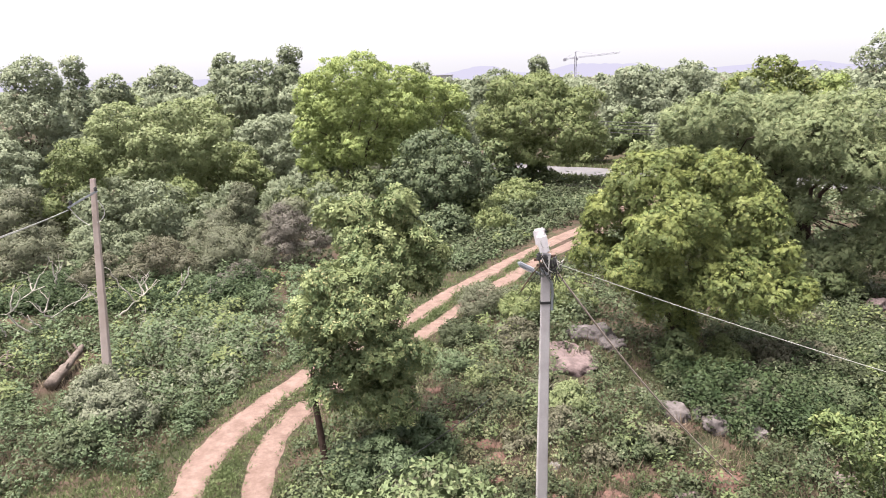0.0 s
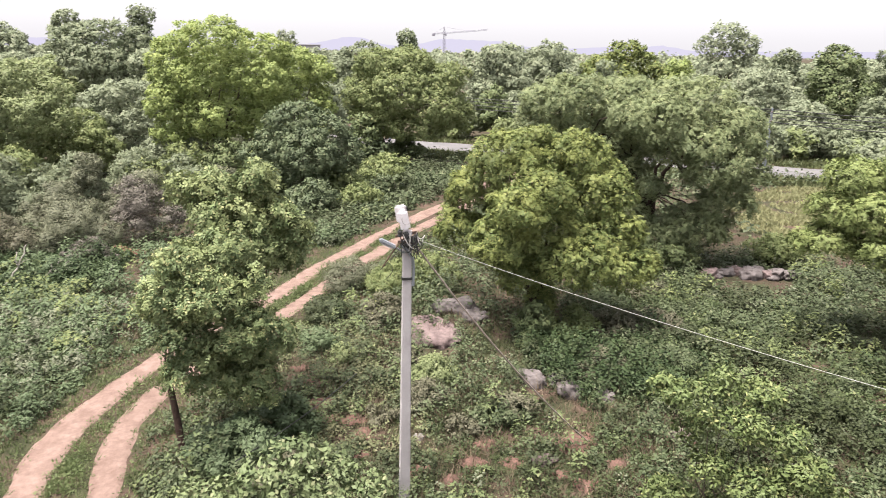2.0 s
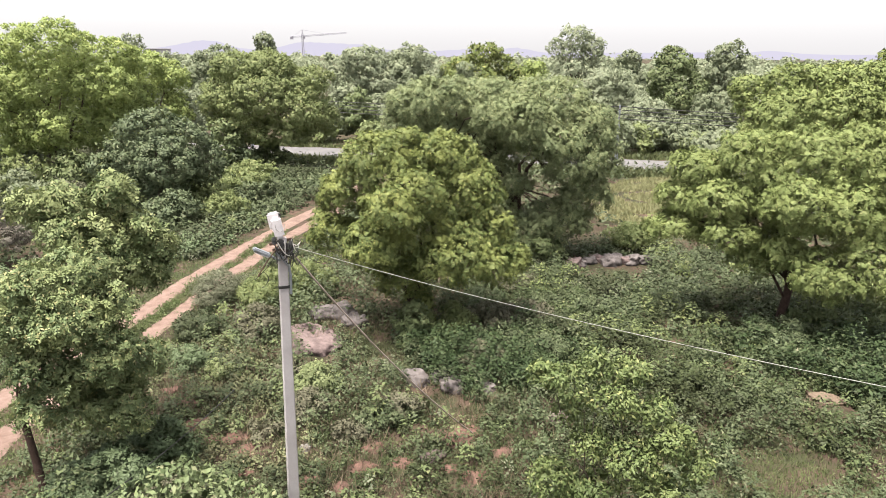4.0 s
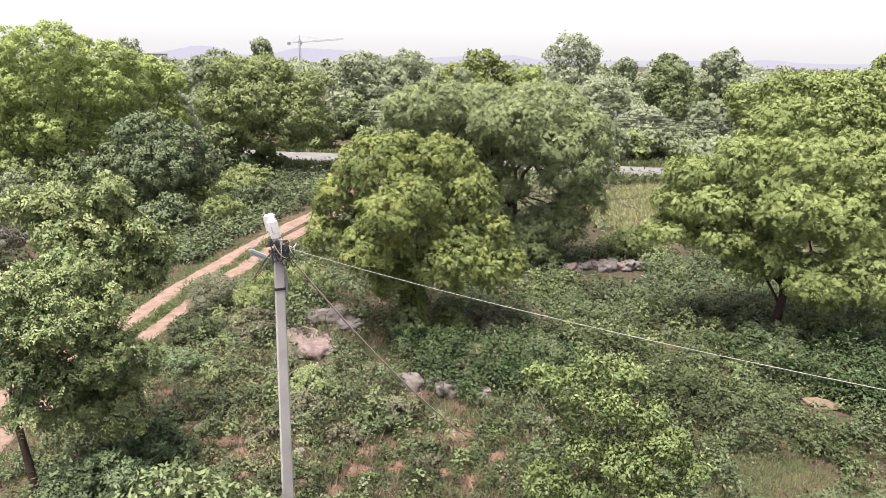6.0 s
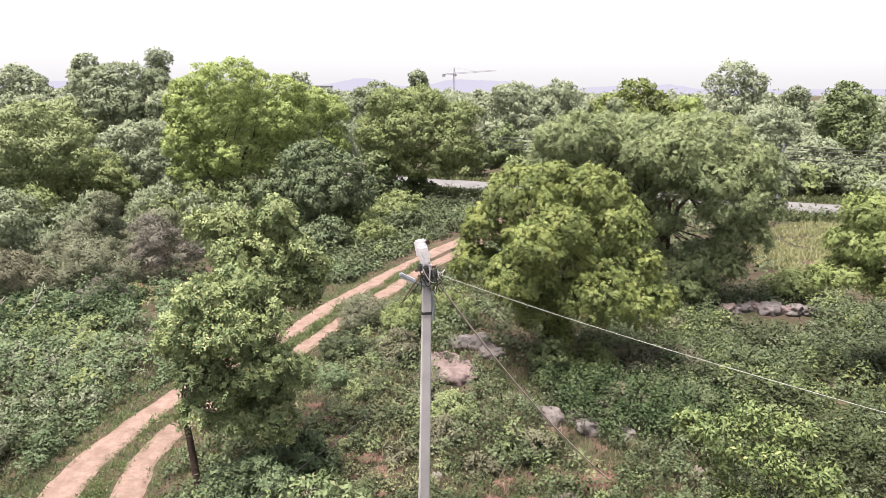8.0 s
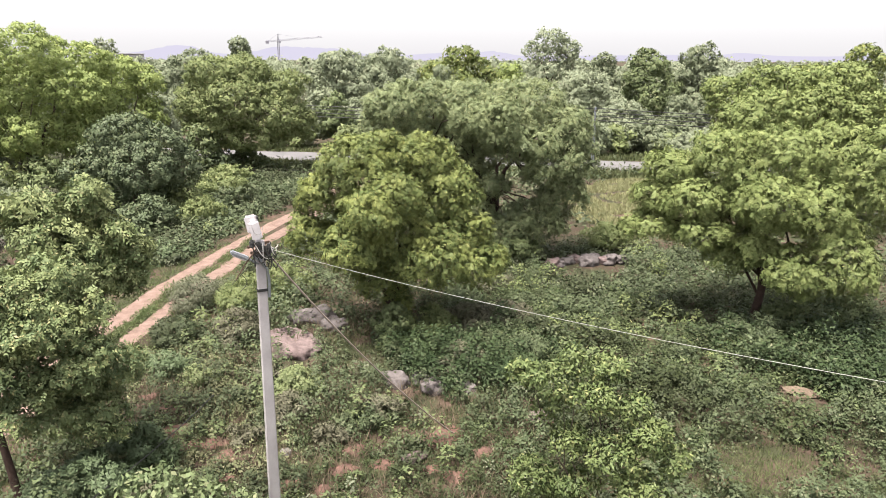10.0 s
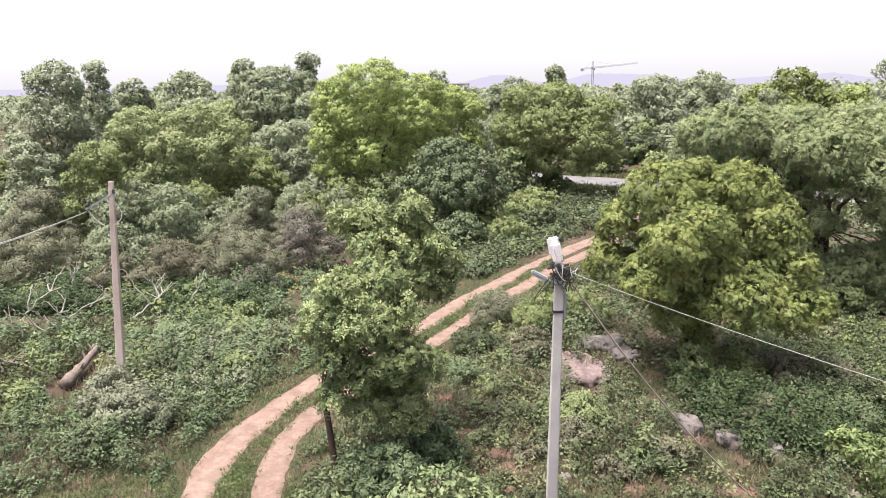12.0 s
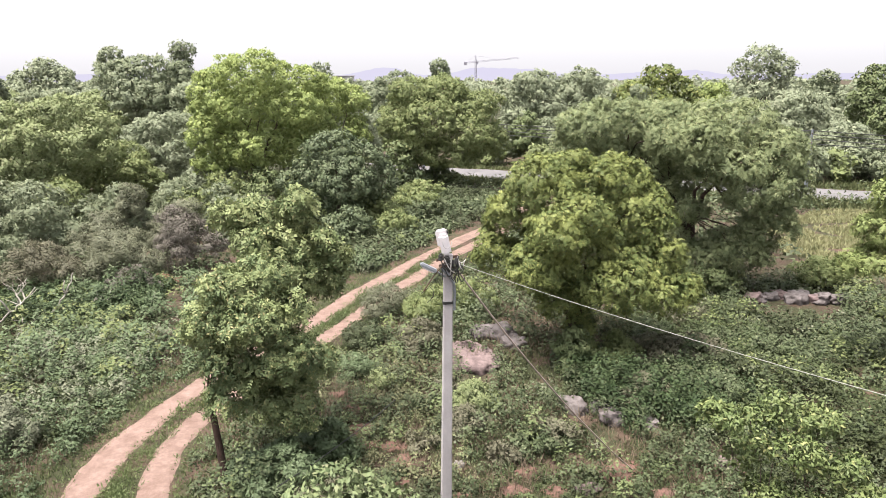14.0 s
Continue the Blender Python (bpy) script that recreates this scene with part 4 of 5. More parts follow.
# low dry and thorny shrubs scattered in the weeds
for x, y, top, R, kind in ((1.8, 15.9, 0.5, 0.5, "brown_twig"), (3.6, 14.9, 0.5, 0.5, "brown_twig"), (5.3, 15.7, 0.55, 0.6, "brown_twig"), (2.9, 18.7, 0.6, 0.6, "brown_twig"), (1.0, 19.6, 0.6, 0.6, "olive"), (0.2, 20.6, 0.8, 0.7, "weed_light"), (2.6, 22.2, 1.1, 1.0, "brown_twig"), (3.0, 16.4, 0.7, 0.7, "brown_twig"), (4.6, 15.2, 0.6, 0.6, "weed"), (8.6, 17.6, 0.8, 0.8, "brown_twig"),
                           (9.6, 18.4, 1.0, 1.0, "weed"), (10.6, 17.2, 0.9, 0.9, "weed"), (7.7, 17.0, 0.6, 0.5, "brown_twig"), (11.8, 18.6, 0.9, 0.9, "weed"), (11.0, 22.6, 0.8, 0.9, "weed"), (12.8, 21.0, 0.8, 0.8, "weed"), (14.2, 20.0, 0.8, 0.9, "weed"), (13.0, 24.0, 0.7, 1.0, "brown_twig"), (15.0, 15.2, 0.8, 0.8, "weed"), (14.0, 13.0, 0.6, 0.7, "weed")):
    bush(x, y, top, R, kind, 0.7, leaf=0.075)


def far_woods():
    """Tree tops one behind the other up to the foot of the hills."""
    pieces, normals = [], []
    for k in range(1250):
        d = 95 * (3.2 ** rng.random()) if k < 450 else 300 * (8.0 ** rng.random())
        a = radians(rng.uniform(-44, 68))
        x, y = d * math.sin(a), d * math.cos(a)
        if y < 118 - (x + 60) * 0.69 + 12 and d < 130:
            continue
        top, R = (6.4 if d < 300 else 5.4) + 4.8 * rng.random() ** 2.4, rng.uniform(3.0, 5.5) * (1 if d < 300 else 2.2)
        leaf = min(2.2, d * 0.0042)
        for cx, cy, cz, rx, ry, rz in ellipsoids(x, y, top, R, 0.05, 3)[: 4]:
            n = int(52 * (R / 4) ** 2) if d < 300 else 16
            dd = unit(rng.normal(0, 1, (n, 3)))
            dd[:, 2] = np.abs(dd[:, 2]) * np.where(rng.random(n) < 0.8, 1, -0.4)
            p = np.array([cx, cy, cz]) + dd * np.array([rx, ry, rz]) * rng.uniform(0.75, 1.05, n)[:, None]
            L = leaf * rng.uniform(0.7, 1.3, n)
            soft = unit(dd + np.array([0, 0, 0.4]) + rng.normal(0, 0.3, (n, 3)))
            v, q, soft = faced(leaves(p, laid(rng.normal(0, 1, (n, 3)), soft, 0.8), soft + rng.normal(0, 0.4, (n, 3)), L, L * 0.9, True)[0], 3, soft)
            pieces.append((v, q))
            normals.append(soft)
    v, q = joined(pieces)
    # far tops take the leaf colour with haze mixed in
    tagged(new("far_woods", fast_mesh("far_woods", v, q, LEAF["hazed"], normals=np.concatenate(normals))), "grey-green wood reaching to the foot of the hills", "woods", kind="stuff")


far_woods()

# ---- poles and cables ----


def shaft(bm, rings):
    """A bar of rounded-off rectangular section: rows of z, centre x, centre y, width, depth."""
    last = None
    for z, x, y, w, d in rings:
        c = min(w, d) * 0.14
        ring = [bm.verts.new((x + sx, y + sy, z)) for sx, sy in ((-w / 2 + c, -d / 2), (w / 2 - c, -d / 2), (w / 2, -d / 2 + c), (w / 2, d / 2 - c), (w / 2 - c, d / 2), (-w / 2 + c, d / 2), (-w / 2, d / 2 - c), (-w / 2, -d / 2 + c))]
        if last:
            for k in range(8):
                bm.faces.new((last[k], last[(k + 1) % 8], ring[(k + 1) % 8], ring[k]))
        else:
            bm.faces.new(ring[::-1])
        last = ring
    bm.faces.new(last)


def box(cx, cy, cz, sx, sy, sz, turn=None, bevel=0.01):
    bm = bmesh.new()
    bmesh.ops.create_cube(bm, size=1, matrix=Matrix.Diagonal((sx, sy, sz, 1)))
    bmesh.ops.bevel(bm, geom=bm.edges[:], offset=bevel, segments=2, affect="EDGES")
    bm.transform(Matrix.Translation((cx, cy, cz)) @ (turn or Matrix()))
    return bm


def wire(name, points, r, mat, parent=None, label="", category="cable", sides=5):
    v, q = tube(points, np.full(len(points), r), sides)
    me = fast_mesh(name, v, q, mat, True)
    if parent:
        return part(name, me, parent, label)
    return tagged(new(name, me), label, category)


def utility_pole(x, y, top, lean, widths, mat, turn, label):
    ob = thing("utility_pole", x, y, float(height(x, y)), label, "utility pole", "poles along the track")
    bm = bmesh.new()
    n = 8
    shaft(bm, [(-0.3 + (top + 0.3) * k / n, lean[0] * k / n, lean[1] * k / n, widths[0] + (widths[1] - widths[0]) * k / n, (widths[0] + (widths[1] - widths[0]) * k / n) * 0.62) for k in range(n + 1)])
    bm.transform(Matrix.Rotation(radians(turn), 4, "Z") if turn else Matrix())
    part("shaft", (bm, mat), ob)
    return ob


# the pole with the white box
near_pole = utility_pole(1.86, 12.42, 6.05, (0.06, 0.0), (0.235, 0.165), CONCRETE, 0, "grey concrete pole with a white box and loose cables")
W = near_pole.matrix_basis.translation
band = bmesh.new()
shaft(band, [(5.08, 0.05, 0, 0.2, 0.14), (5.13, 0.05, 0, 0.2, 0.14)])
part("band", (band, BLACK_RUBBER), near_pole, "black strap round the shaft")
part("conduit", fast_mesh("conduit", *tube([(0.17, -0.03, 4.95), (0.18, -0.03, 5.3), (0.16, -0.04, 5.5), (0.03, -0.1, 5.7), (-0.08, -0.1, 5.8)], [0.028] * 5, 8), GREY_METAL, True), near_pole, "bent grey conduit")
meter_box = part("white_box", (box(0.0, -0.01, 6.24, 0.18, 0.15, 0.4, Matrix.Rotation(radians(-11), 4, "Y"), 0.045), WHITE_PLASTIC), near_pole, "white plastic meter box on the pole top")
part("back_panel", (box(-0.045, 0.05, 6.36, 0.225, 0.07, 0.34, Matrix.Rotation(radians(-11), 4, "Y"), 0.03), WHITE_PLASTIC), meter_box)
part("box_vent", (box(0.045, -0.005, 6.48, 0.03, 0.09, 0.05, Matrix.Rotation(radians(-11), 4, "Y"), 0.006), BLACK_RUBBER), meter_box, "small dark opening at the top of the box")
arc = [(0.03 + 0.085 * math.cos(a), -0.1, 6.3 + 0.12 * math.sin(a)) for a in np.linspace(math.pi * 0.95, math.pi * 2.05, 9)]
part("cable_loop", fast_mesh("cable_loop", *tube(arc, [0.006] * 9, 5), GREY_CABLE, True), meter_box)
part("cross_arm", (box(0.05, -0.08, 5.83, 0.36, 0.04, 0.05, Matrix.Rotation(radians(8), 4, "Y"), 0.006), RUST), near_pole, "short rusty iron cross arm")
part("cross_arm", (box(0.05, 0.09, 5.95, 0.42, 0.04, 0.05, Matrix.Rotation(radians(-10), 4, "Y"), 0.006), RUST), near_pole, "short rusty iron cross arm")


def insulator(x, y, z):
    bm = bmesh.new()
    for k, r in enumerate((0.03, 0.055, 0.038, 0.055, 0.032)):
        bmesh.ops.create_cone(bm, cap_ends=True, segments=12, radius1=r, radius2=r * 0.85, depth=0.03, matrix=Matrix.Translation((x, y, z + 0.028 * k)))
    return bm


for dx, dz in ((-0.09, 6.03), (0.03, 5.98), (0.2, 5.93)):
    part("insulator", (insulator(dx, -0.1, dz - 0.06), BLACK_RUBBER), near_pole, "dark glazed insulator")
for dx, dz, turn in ((0.0, 6.0, 20), (0.11, 5.92, -15), (0.24, 5.88, 35), (0.07, 5.78, 5)):
    part("cable_clamp", (box(dx, -0.12, dz, 0.09, 0.07, 0.1, Matrix.Rotation(radians(turn), 4, "Y"), 0.02), BLACK_RUBBER), near_pole, "dark clamp holding the cables")
part("strut", fast_mesh("strut", *tube([(0.02, -0.13, 5.98), (-0.24, -0.12, 5.66), (-0.42, -0.11, 5.38)], [0.013] * 3, 6), RUST, True), near_pole, "thin rusty slanting strut")
lamp = part("lamp_head", (box(-0.32, -0.08, 5.83, 0.34, 0.14, 0.07, Matrix.Rotation(radians(28), 4, "Y"), 0.02), GREY_METAL), near_pole, "small grey street lamp head")
part("lamp_glass", (box(-0.335, -0.09, 5.795, 0.26, 0.1, 0.03, Matrix.Rotation(radians(28), 4, "Y"), 0.01), WHITE_PLASTIC), lamp)
part("lamp_arm", fast_mesh("lamp_arm", *tube([(-0.16, -0.08, 5.74), (-0.05, -0.06, 5.66), (0.04, -0.02, 5.6)], [0.022] * 3, 8), GREY_METAL, True), near_pole)
for k in range(20):
    a = np.array([rng.uniform(-0.12, 0.36), rng.uniform(-0.16, -0.09), rng.uniform(5.72, 6.05)])
    b = np.array([rng.uniform(-0.2, 0.42), rng.uniform(-0.18, -0.08), rng.uniform(5.6, 6.05)])
    part("loose_cable", fast_mesh("loose_cable", *tube(bent(a, b, (0, -0.03, -rng.uniform(0.03, 0.2)), 8), [0.01] * 8, 5), BLACK_RUBBER if k % 5 else GREY_CABLE, True), near_pole)
part("loose_cable", fast_mesh("loose_cable", *tube(bent((0.0, -0.1, 5.9), (-0.48, -0.1, 5.32), (0.04, 0, -0.02), 6), [0.006] * 6, 5), BLACK_RUBBER, True), near_pole)
part("loose_cable", fast_mesh("loose_cable", *tube(bent((-0.3, -0.1, 5.45), (-0.36, -0.1, 5.15), (0.1, 0, 0), 6), [0.006] * 6, 5), BLACK_RUBBER, True), near_pole)

wire("service_cable", bent((2.05, 12.35, 5.94), (8.6, 2.6, 5.93), (0, 0, -0.17), 24), 0.005, PALE_CABLE, None, "pale sagging service cable from the concrete pole")
wire("stay_cable", bent((2.08, 12.35, 5.8), (6.66, 14.05, 0.12), (0, 0, -0.25), 20), 0.019, OLD_CABLE, None, "thin brownish cable slanting from pole to ground")
wire("ground_cable", bent((1.2, 17.2, 0.85), (-1.6, 13.2, 1.0), (0, 0, -0.1), 8), 0.012, BLACK_RUBBER, None, "thin dark cable slung low through the weeds")

far_pole = utility_pole(-10.68, 20.1, 6.64, (0.42, 0.15), (0.28, 0.15), BROWN_CONCRETE, 0, "brownish weathered concrete pole standing in weeds")
part("cross_arm", (box(0.16, -0.1, 6.08, 1.05, 0.06, 0.06, Matrix.Rotation(radians(-27), 4, "Y"), 0.008), GREY_METAL), far_pole, "pale slanting iron cross arm")
part("insulator", (insulator(-0.2, -0.1, 5.93), BLACK_RUBBER), far_pole)
part("insulator", (insulator(0.58, -0.1, 6.3), BLACK_RUBBER), far_pole)
part("tail_cable", fast_mesh("tail_cable", *tube(bent((0.55, -0.05, 6.05), (0.46, -0.05, 5.35), (0.22, 0, -0.05), 9), [0.012] * 9, 5), GREY_CABLE, True), far_pole)
part("tail_cable", fast_mesh("tail_cable", *tube(bent((-0.28, -0.1, 5.86), (0.28, -0.12, 5.3), (-0.02, 0, -0.06), 9), [0.012] * 9, 5), GREY_CABLE, True), far_pole)
for k in range(2):
    wire("service_cable", bent((-10.99 - 0.04 * k, 20.0, 5.84 - 0.02 * k), (-8.4, 8.0, 6.75), (0, 0, -0.1 - 0.02 * k), 16), 0.014 - 0.004 * k, PALE_CABLE, None, "pale service cable from the weathered pole")

# ---- stones and dead wood ----


def rock(x, y, sx, sy, sz, mat, label, turn=0, sunk=0.36, rough=0.42):
    bm = bmesh.new()
    bmesh.ops.create_icosphere(bm, subdivisions=4, radius=1)
    seed = Vector((x * 3.1, y * 1.7, sx * 5))
    for v in bm.verts:
        p = v.co.copy()
        k = 1 + rough * (noise.noise(p * 1.1 + seed) + 0.6 * noise.noise(p * 2.6 + seed) + 0.25 * noise.noise(p * 7 + seed) + 0.14 * noise.noise(p * 15 + seed))
        v.co = p * k
        v.co.z = min(v.co.z, 0.62 + 0.3 * noise.noise(p * 1.4 + seed) + 0.12 * noise.noise(p * 5 + seed) + 0.08 * noise.noise(p * 12 + seed))
    bm.transform(Matrix.Rotation(radians(turn), 4, "Z") @ Matrix.Diagonal((sx, sy, sz, 1)))
    for f in bm.faces:
        f.smooth = True
    me = bpy.data.meshes.new("rock")
    bm.to_mesh(me)
    bm.free()
    me.materials.append(mat)
    ob = new("rock", me)
    ob.location = (x, y, float(height(x, y)) + sz * (1 - 2 * sunk) * 0.5)
    return tagged(ob, label, "rock", "rocks in the weeds")


rock(3.9, 21.0, 0.78, 1.2, 0.44, PINK_ROCK, "flat pinkish rock slab among weeds", 25, 0.68, 0.36)
rock(4.3, 20.5, 0.5, 0.5, 0.25, PINK_ROCK, "low pinkish rock among weeds", 50)
rock(5.1, 22.7, 0.8, 0.55, 0.45, ROCK, "grey rock beneath the tree", 10)
rock(5.6, 21.6, 0.45, 0.4, 0.35, ROCK, "grey rock beneath the tree", 70)
rock(7.05, 16.4, 0.36, 0.32, 0.42, ROCK, "rounded grey boulder among weeds", 15)
rock(7.0, 17.2, 0.3, 0.28, 0.25, ROCK, "rounded grey boulder among weeds", 40)
rock(6.25, 17.3, 0.28, 0.5, 0.36, ROCK, "tilted grey stone slab", 30)
rock(8.05, 16.1, 0.26, 0.22, 0.22, ROCK, "small grey stone among weeds", 80)
rock(2.56, 14.9, 0.13, 0.11, 0.15, PALE_STONE, "small whitish stone among weeds")
rock(2.35, 15.6, 0.14, 0.06, 0.06, PALE_STONE, "small whitish stone among weeds", 30)
rock(5.35, 13.55, 0.3, 0.2, 0.14, PINK_ROCK, "low pinkish stone in bare soil")
rock(8.95, 13.8, 0.26, 0.3, 0.3, PINK_ROCK, "pinkish grey stone in bare soil")
rock(16.75, 12.3, 0.5, 0.27, 0.15, SAND_ROCK, "low sandy rock hump in grass", -40)
for k in range(9):
    s = rng.uniform(0.34, 0.58)
    rock(17.3 + 0.42 * k + rng.uniform(-0.15, 0.15), 26.3 - 0.08 * k + rng.uniform(-0.4, 0.4), s, s * 0.7, s * 0.7, ROCK if k % 3 else PINK_ROCK, "broken grey stone in a low heap", rng.uniform(0, 180), 0.14, 0.5)


def brick_heap():
    """Loose broken bricks in the scrub."""
    ob = thing("brick_heap", -8.6, 32.6, float(height(-8.6, 32.6)), "heap of broken red bricks in the scrub", "brick heap")
    bm = box(0, 0, 0, 0.23, 0.11, 0.075, None, 0.012)
    me = bpy.data.meshes.new("brick")
    bm.to_mesh(me)
    bm.free()
    me.materials.append(BRICK)
    for k in range(46):
        b = new("brick", me)
        b.parent = ob
        r = abs(rng.normal(0, 0.5))
        a = rng.uniform(0, 6.28)
        b.matrix_basis = pose(1.7 * r * math.cos(a), r * math.sin(a), max(0.04, 0.42 - 0.4 * r) * rng.uniform(0.5, 1.1), rng.uniform(-40, 40), rng.uniform(-40, 40), rng.uniform(0, 180))


brick_heap()


def dead_branch(a, b, sag, r, forks, twigs, mat, label, name="dead_branch"):
    """A bowed bare limb from a to b; forks are (share of the way, end)."""
    o = np.array([a[0], a[1], float(height(a[0], a[1]))])
    ob = thing(name, *o, label, "dead branch", "dead wood in the scrub")
    a, b = np.array([0, 0, a[2]]), np.array(b) - o
    main = bent(a, b, sag, 13, 0.035)
    part("limb", fast_mesh("limb", *tube(main, np.linspace(r, r * 0.45, 13), 7), mat, True), ob)
    tips = [main]
    for share, end in forks:
        s, e = main[int(share * 12)], np.array(end) - o
        way = bent(s, e, rng.normal(0, 0.07, 3), 9, 0.03)
        tips.append(way)
        part("limb", fast_mesh("limb", *tube(way, np.linspace(r * 0.75, r * 0.3, 9), 6), mat, True), ob)
    for k in range(twigs):
        way = tips[k % len(tips)]
        s = way[rng.integers(len(way) // 2, len(way) - 1)]
        e = s + rng.normal(0, 0.34, 3) * np.array([1, 0.7, 0.6]) + unit(way[-1] - way[0]) * 0.3 + np.array([0, 0, 0.12])
        part("twig", fast_mesh("twig", *tube(bent(s, e, rng.normal(0, 0.1, 3), 7, 0.025), np.linspace(r * 0.38, r * 0.13, 7), 5), mat, True), ob)
    return ob


LOG = (-12.5, 20.1, -12.85, 22.9)
DEAD = "bleached bare dead branch lying in scrub"
for a, b, sag, r, forks, twigs in (
        ((-15.5, 25.1, 0.0), (-15.25, 25.3, 2.0), (-1.05, -0.45, 0.1), 0.04, ((0.6, (-16.3, 25.2, 2.15)), (0.95, (-15.3, 25.5, 2.5)), (0.95, (-15.9, 25.4, 2.35))), 4),
        ((-15.5, 26.3, 0.1), (-16.1, 25.9, 1.15), (-0.05, 0, -0.05), 0.045, ((0.4, (-14.3, 26.95, 1.15)), (0.6, (-15.65, 26.2, 1.5))), 5),
        ((-15.0, 26.6, 0.7), (-13.9, 27.2, 1.3), (0, 0, 0.12), 0.026, ((0.5, (-14.6, 26.9, 1.6)),), 7),
        ((-17.2, 29.3, 0.5), (-17.3, 29.3, 2.2), (0.12, 0, 0), 0.045, ((0.4, (-16.75, 29.4, 1.9)),), 2),
        ((-13.5, 26.8, 0.1), (-11.9, 27.5, 1.55), (0.05, 0, -0.12), 0.045, ((0.45, (-13.6, 26.8, 2.3)), (0.7, (-12.9, 27.5, 1.7)), (0.8, (-12.2, 27.6, 1.9))), 8),
        ((-12.9, 28.2, 0.6), (-13.3, 28.0, 1.65), (0.15, 0, 0), 0.03, ((0.6, (-12.5, 28.3, 1.7)),), 4),
        ((-11.9, 28.1, 0.1), (-10.85, 28.5, 1.8), (0.14, 0, -0.12), 0.045, ((0.6, (-11.2, 28.4, 1.55)),), 1),
        ((-10.95, 28.5, 0.05), (-9.8, 28.9, 1.0), (0.08, 0, -0.06), 0.036, ((0.7, (-9.5, 29.0, 0.9)),), 3),
        ((-15.25, 24.65, 0.5), (-15.8, 24.3, 1.25), (0, 0, 0.03), 0.036, (), 1),
        ((-16.5, 24.4, 0.3), (-16.9, 24.2, 1.45), (0.08, 0, 0), 0.032, ((0.6, (-16.5, 24.2, 1.4)),), 2),
        ((-14.0, 26.6, 0.1), (-14.4, 26.9, 1.2), (0.1, 0, 0.05), 0.022, ((0.5, (-13.9, 26.9, 1.1)),), 6),
        ((-11.7, 24.3, 0.05), (-11.2, 24.6, 1.3), (0.12, 0, 0.05), 0.02, (), 2)):
    dead_branch(a, b, sag, r, forks, twigs, DEAD_WOOD, DEAD)
log = thing("fallen_log", LOG[0], LOG[1], float(height(LOG[0], LOG[1])), "thick rough grey-brown log fallen among weeds", "log", "dead wood in the scrub")
way = bent((0, 0, 0.22), (LOG[2] - LOG[0], LOG[3] - LOG[1], 0.42), (0.06, 0, 0.03), 14, 0.018)
part("trunk", fast_mesh("trunk", *tube(np.concatenate([way[:1], way, way[-1:]]) + np.array([0, 1e-3, 0]) * np.r_[-1, np.zeros(14), 1][:, None], 0.18 * np.r_[0.02, np.linspace(1, 0.5, 14) * rng.uniform(0.85, 1.15, 14), 0.02], 10), LOG_WOOD, True), log)
for k in (4, 8, 11):
    part("stub", fast_mesh("stub", *tube(bent(way[k], way[k] + np.array([rng.uniform(-0.25, 0.25), 0.1, 0.28]), (0, 0, 0), 4, 0.01), [0.05, 0.045, 0.035, 0.02], 6), LOG_WOOD, True), log)
dead_branch((-16.0, 21.6, 0.3), (-14.3, 21.3, 0.35), (0, 0, 0.2), 0.09, ((0.5, (-14.8, 22.0, 0.5)), (0.3, (-15.0, 21.0, 0.4))), 4, LOG_WOOD, "rotting fallen branch among weeds", "fallen_log")

# ---- low growth ----
HALF_VIEW = (-40.0, 62.0)


def scatter(n, d0, d1):
    """Plan points over the open ground before the walls of trees, evenly by area."""
    d = np.sqrt(rng.uniform(d0 * d0, d1 * d1, n))
    a = np.radians(rng.uniform(*HALF_VIEW, n))
    return d * np.sin(a), d * np.cos(a)


def openness(x, y):
    """Distance to the wheel tracks, the bare soil and the road: where little grows."""
    rut = np.minimum(np.minimum(gap_to(LEFT_RUT, x, y) - 0.42, gap_to(RIGHT_RUT, x, y) - 0.33), gap_to(SIDE_TRACK, x, y) - 0.5)
    bare = np.full(len(x), 9.0)
    for cx, cy, r in RED_PATCHES:
        bare = np.minimum(bare, np.hypot((x - cx) / 1.25, y - cy) - r * 0.4)
    for cx, cy, r in STONY:
        bare = np.minimum(bare, np.hypot(x - cx, y - cy) - r)
    return rut, bare, gap_to(ROAD, x, y)


def left_of_track(x, y):
    return x < np.interp(y, LEFT_RUT[:, 1], LEFT_RUT[:, 0])


def in_clearing(x, y):
    """The open grass between the old tree and the road."""
    a, b = (x - 29.0) * 0.61 + (y - 36.5) * 0.79, (x - 29.0) * 0.79 - (y - 36.5) * 0.61
    return ((a / 10.5) ** 2 + ((b - 1.5) / 5.0) ** 2) < 0.8 + 0.4 * field(x, y, 2.0)


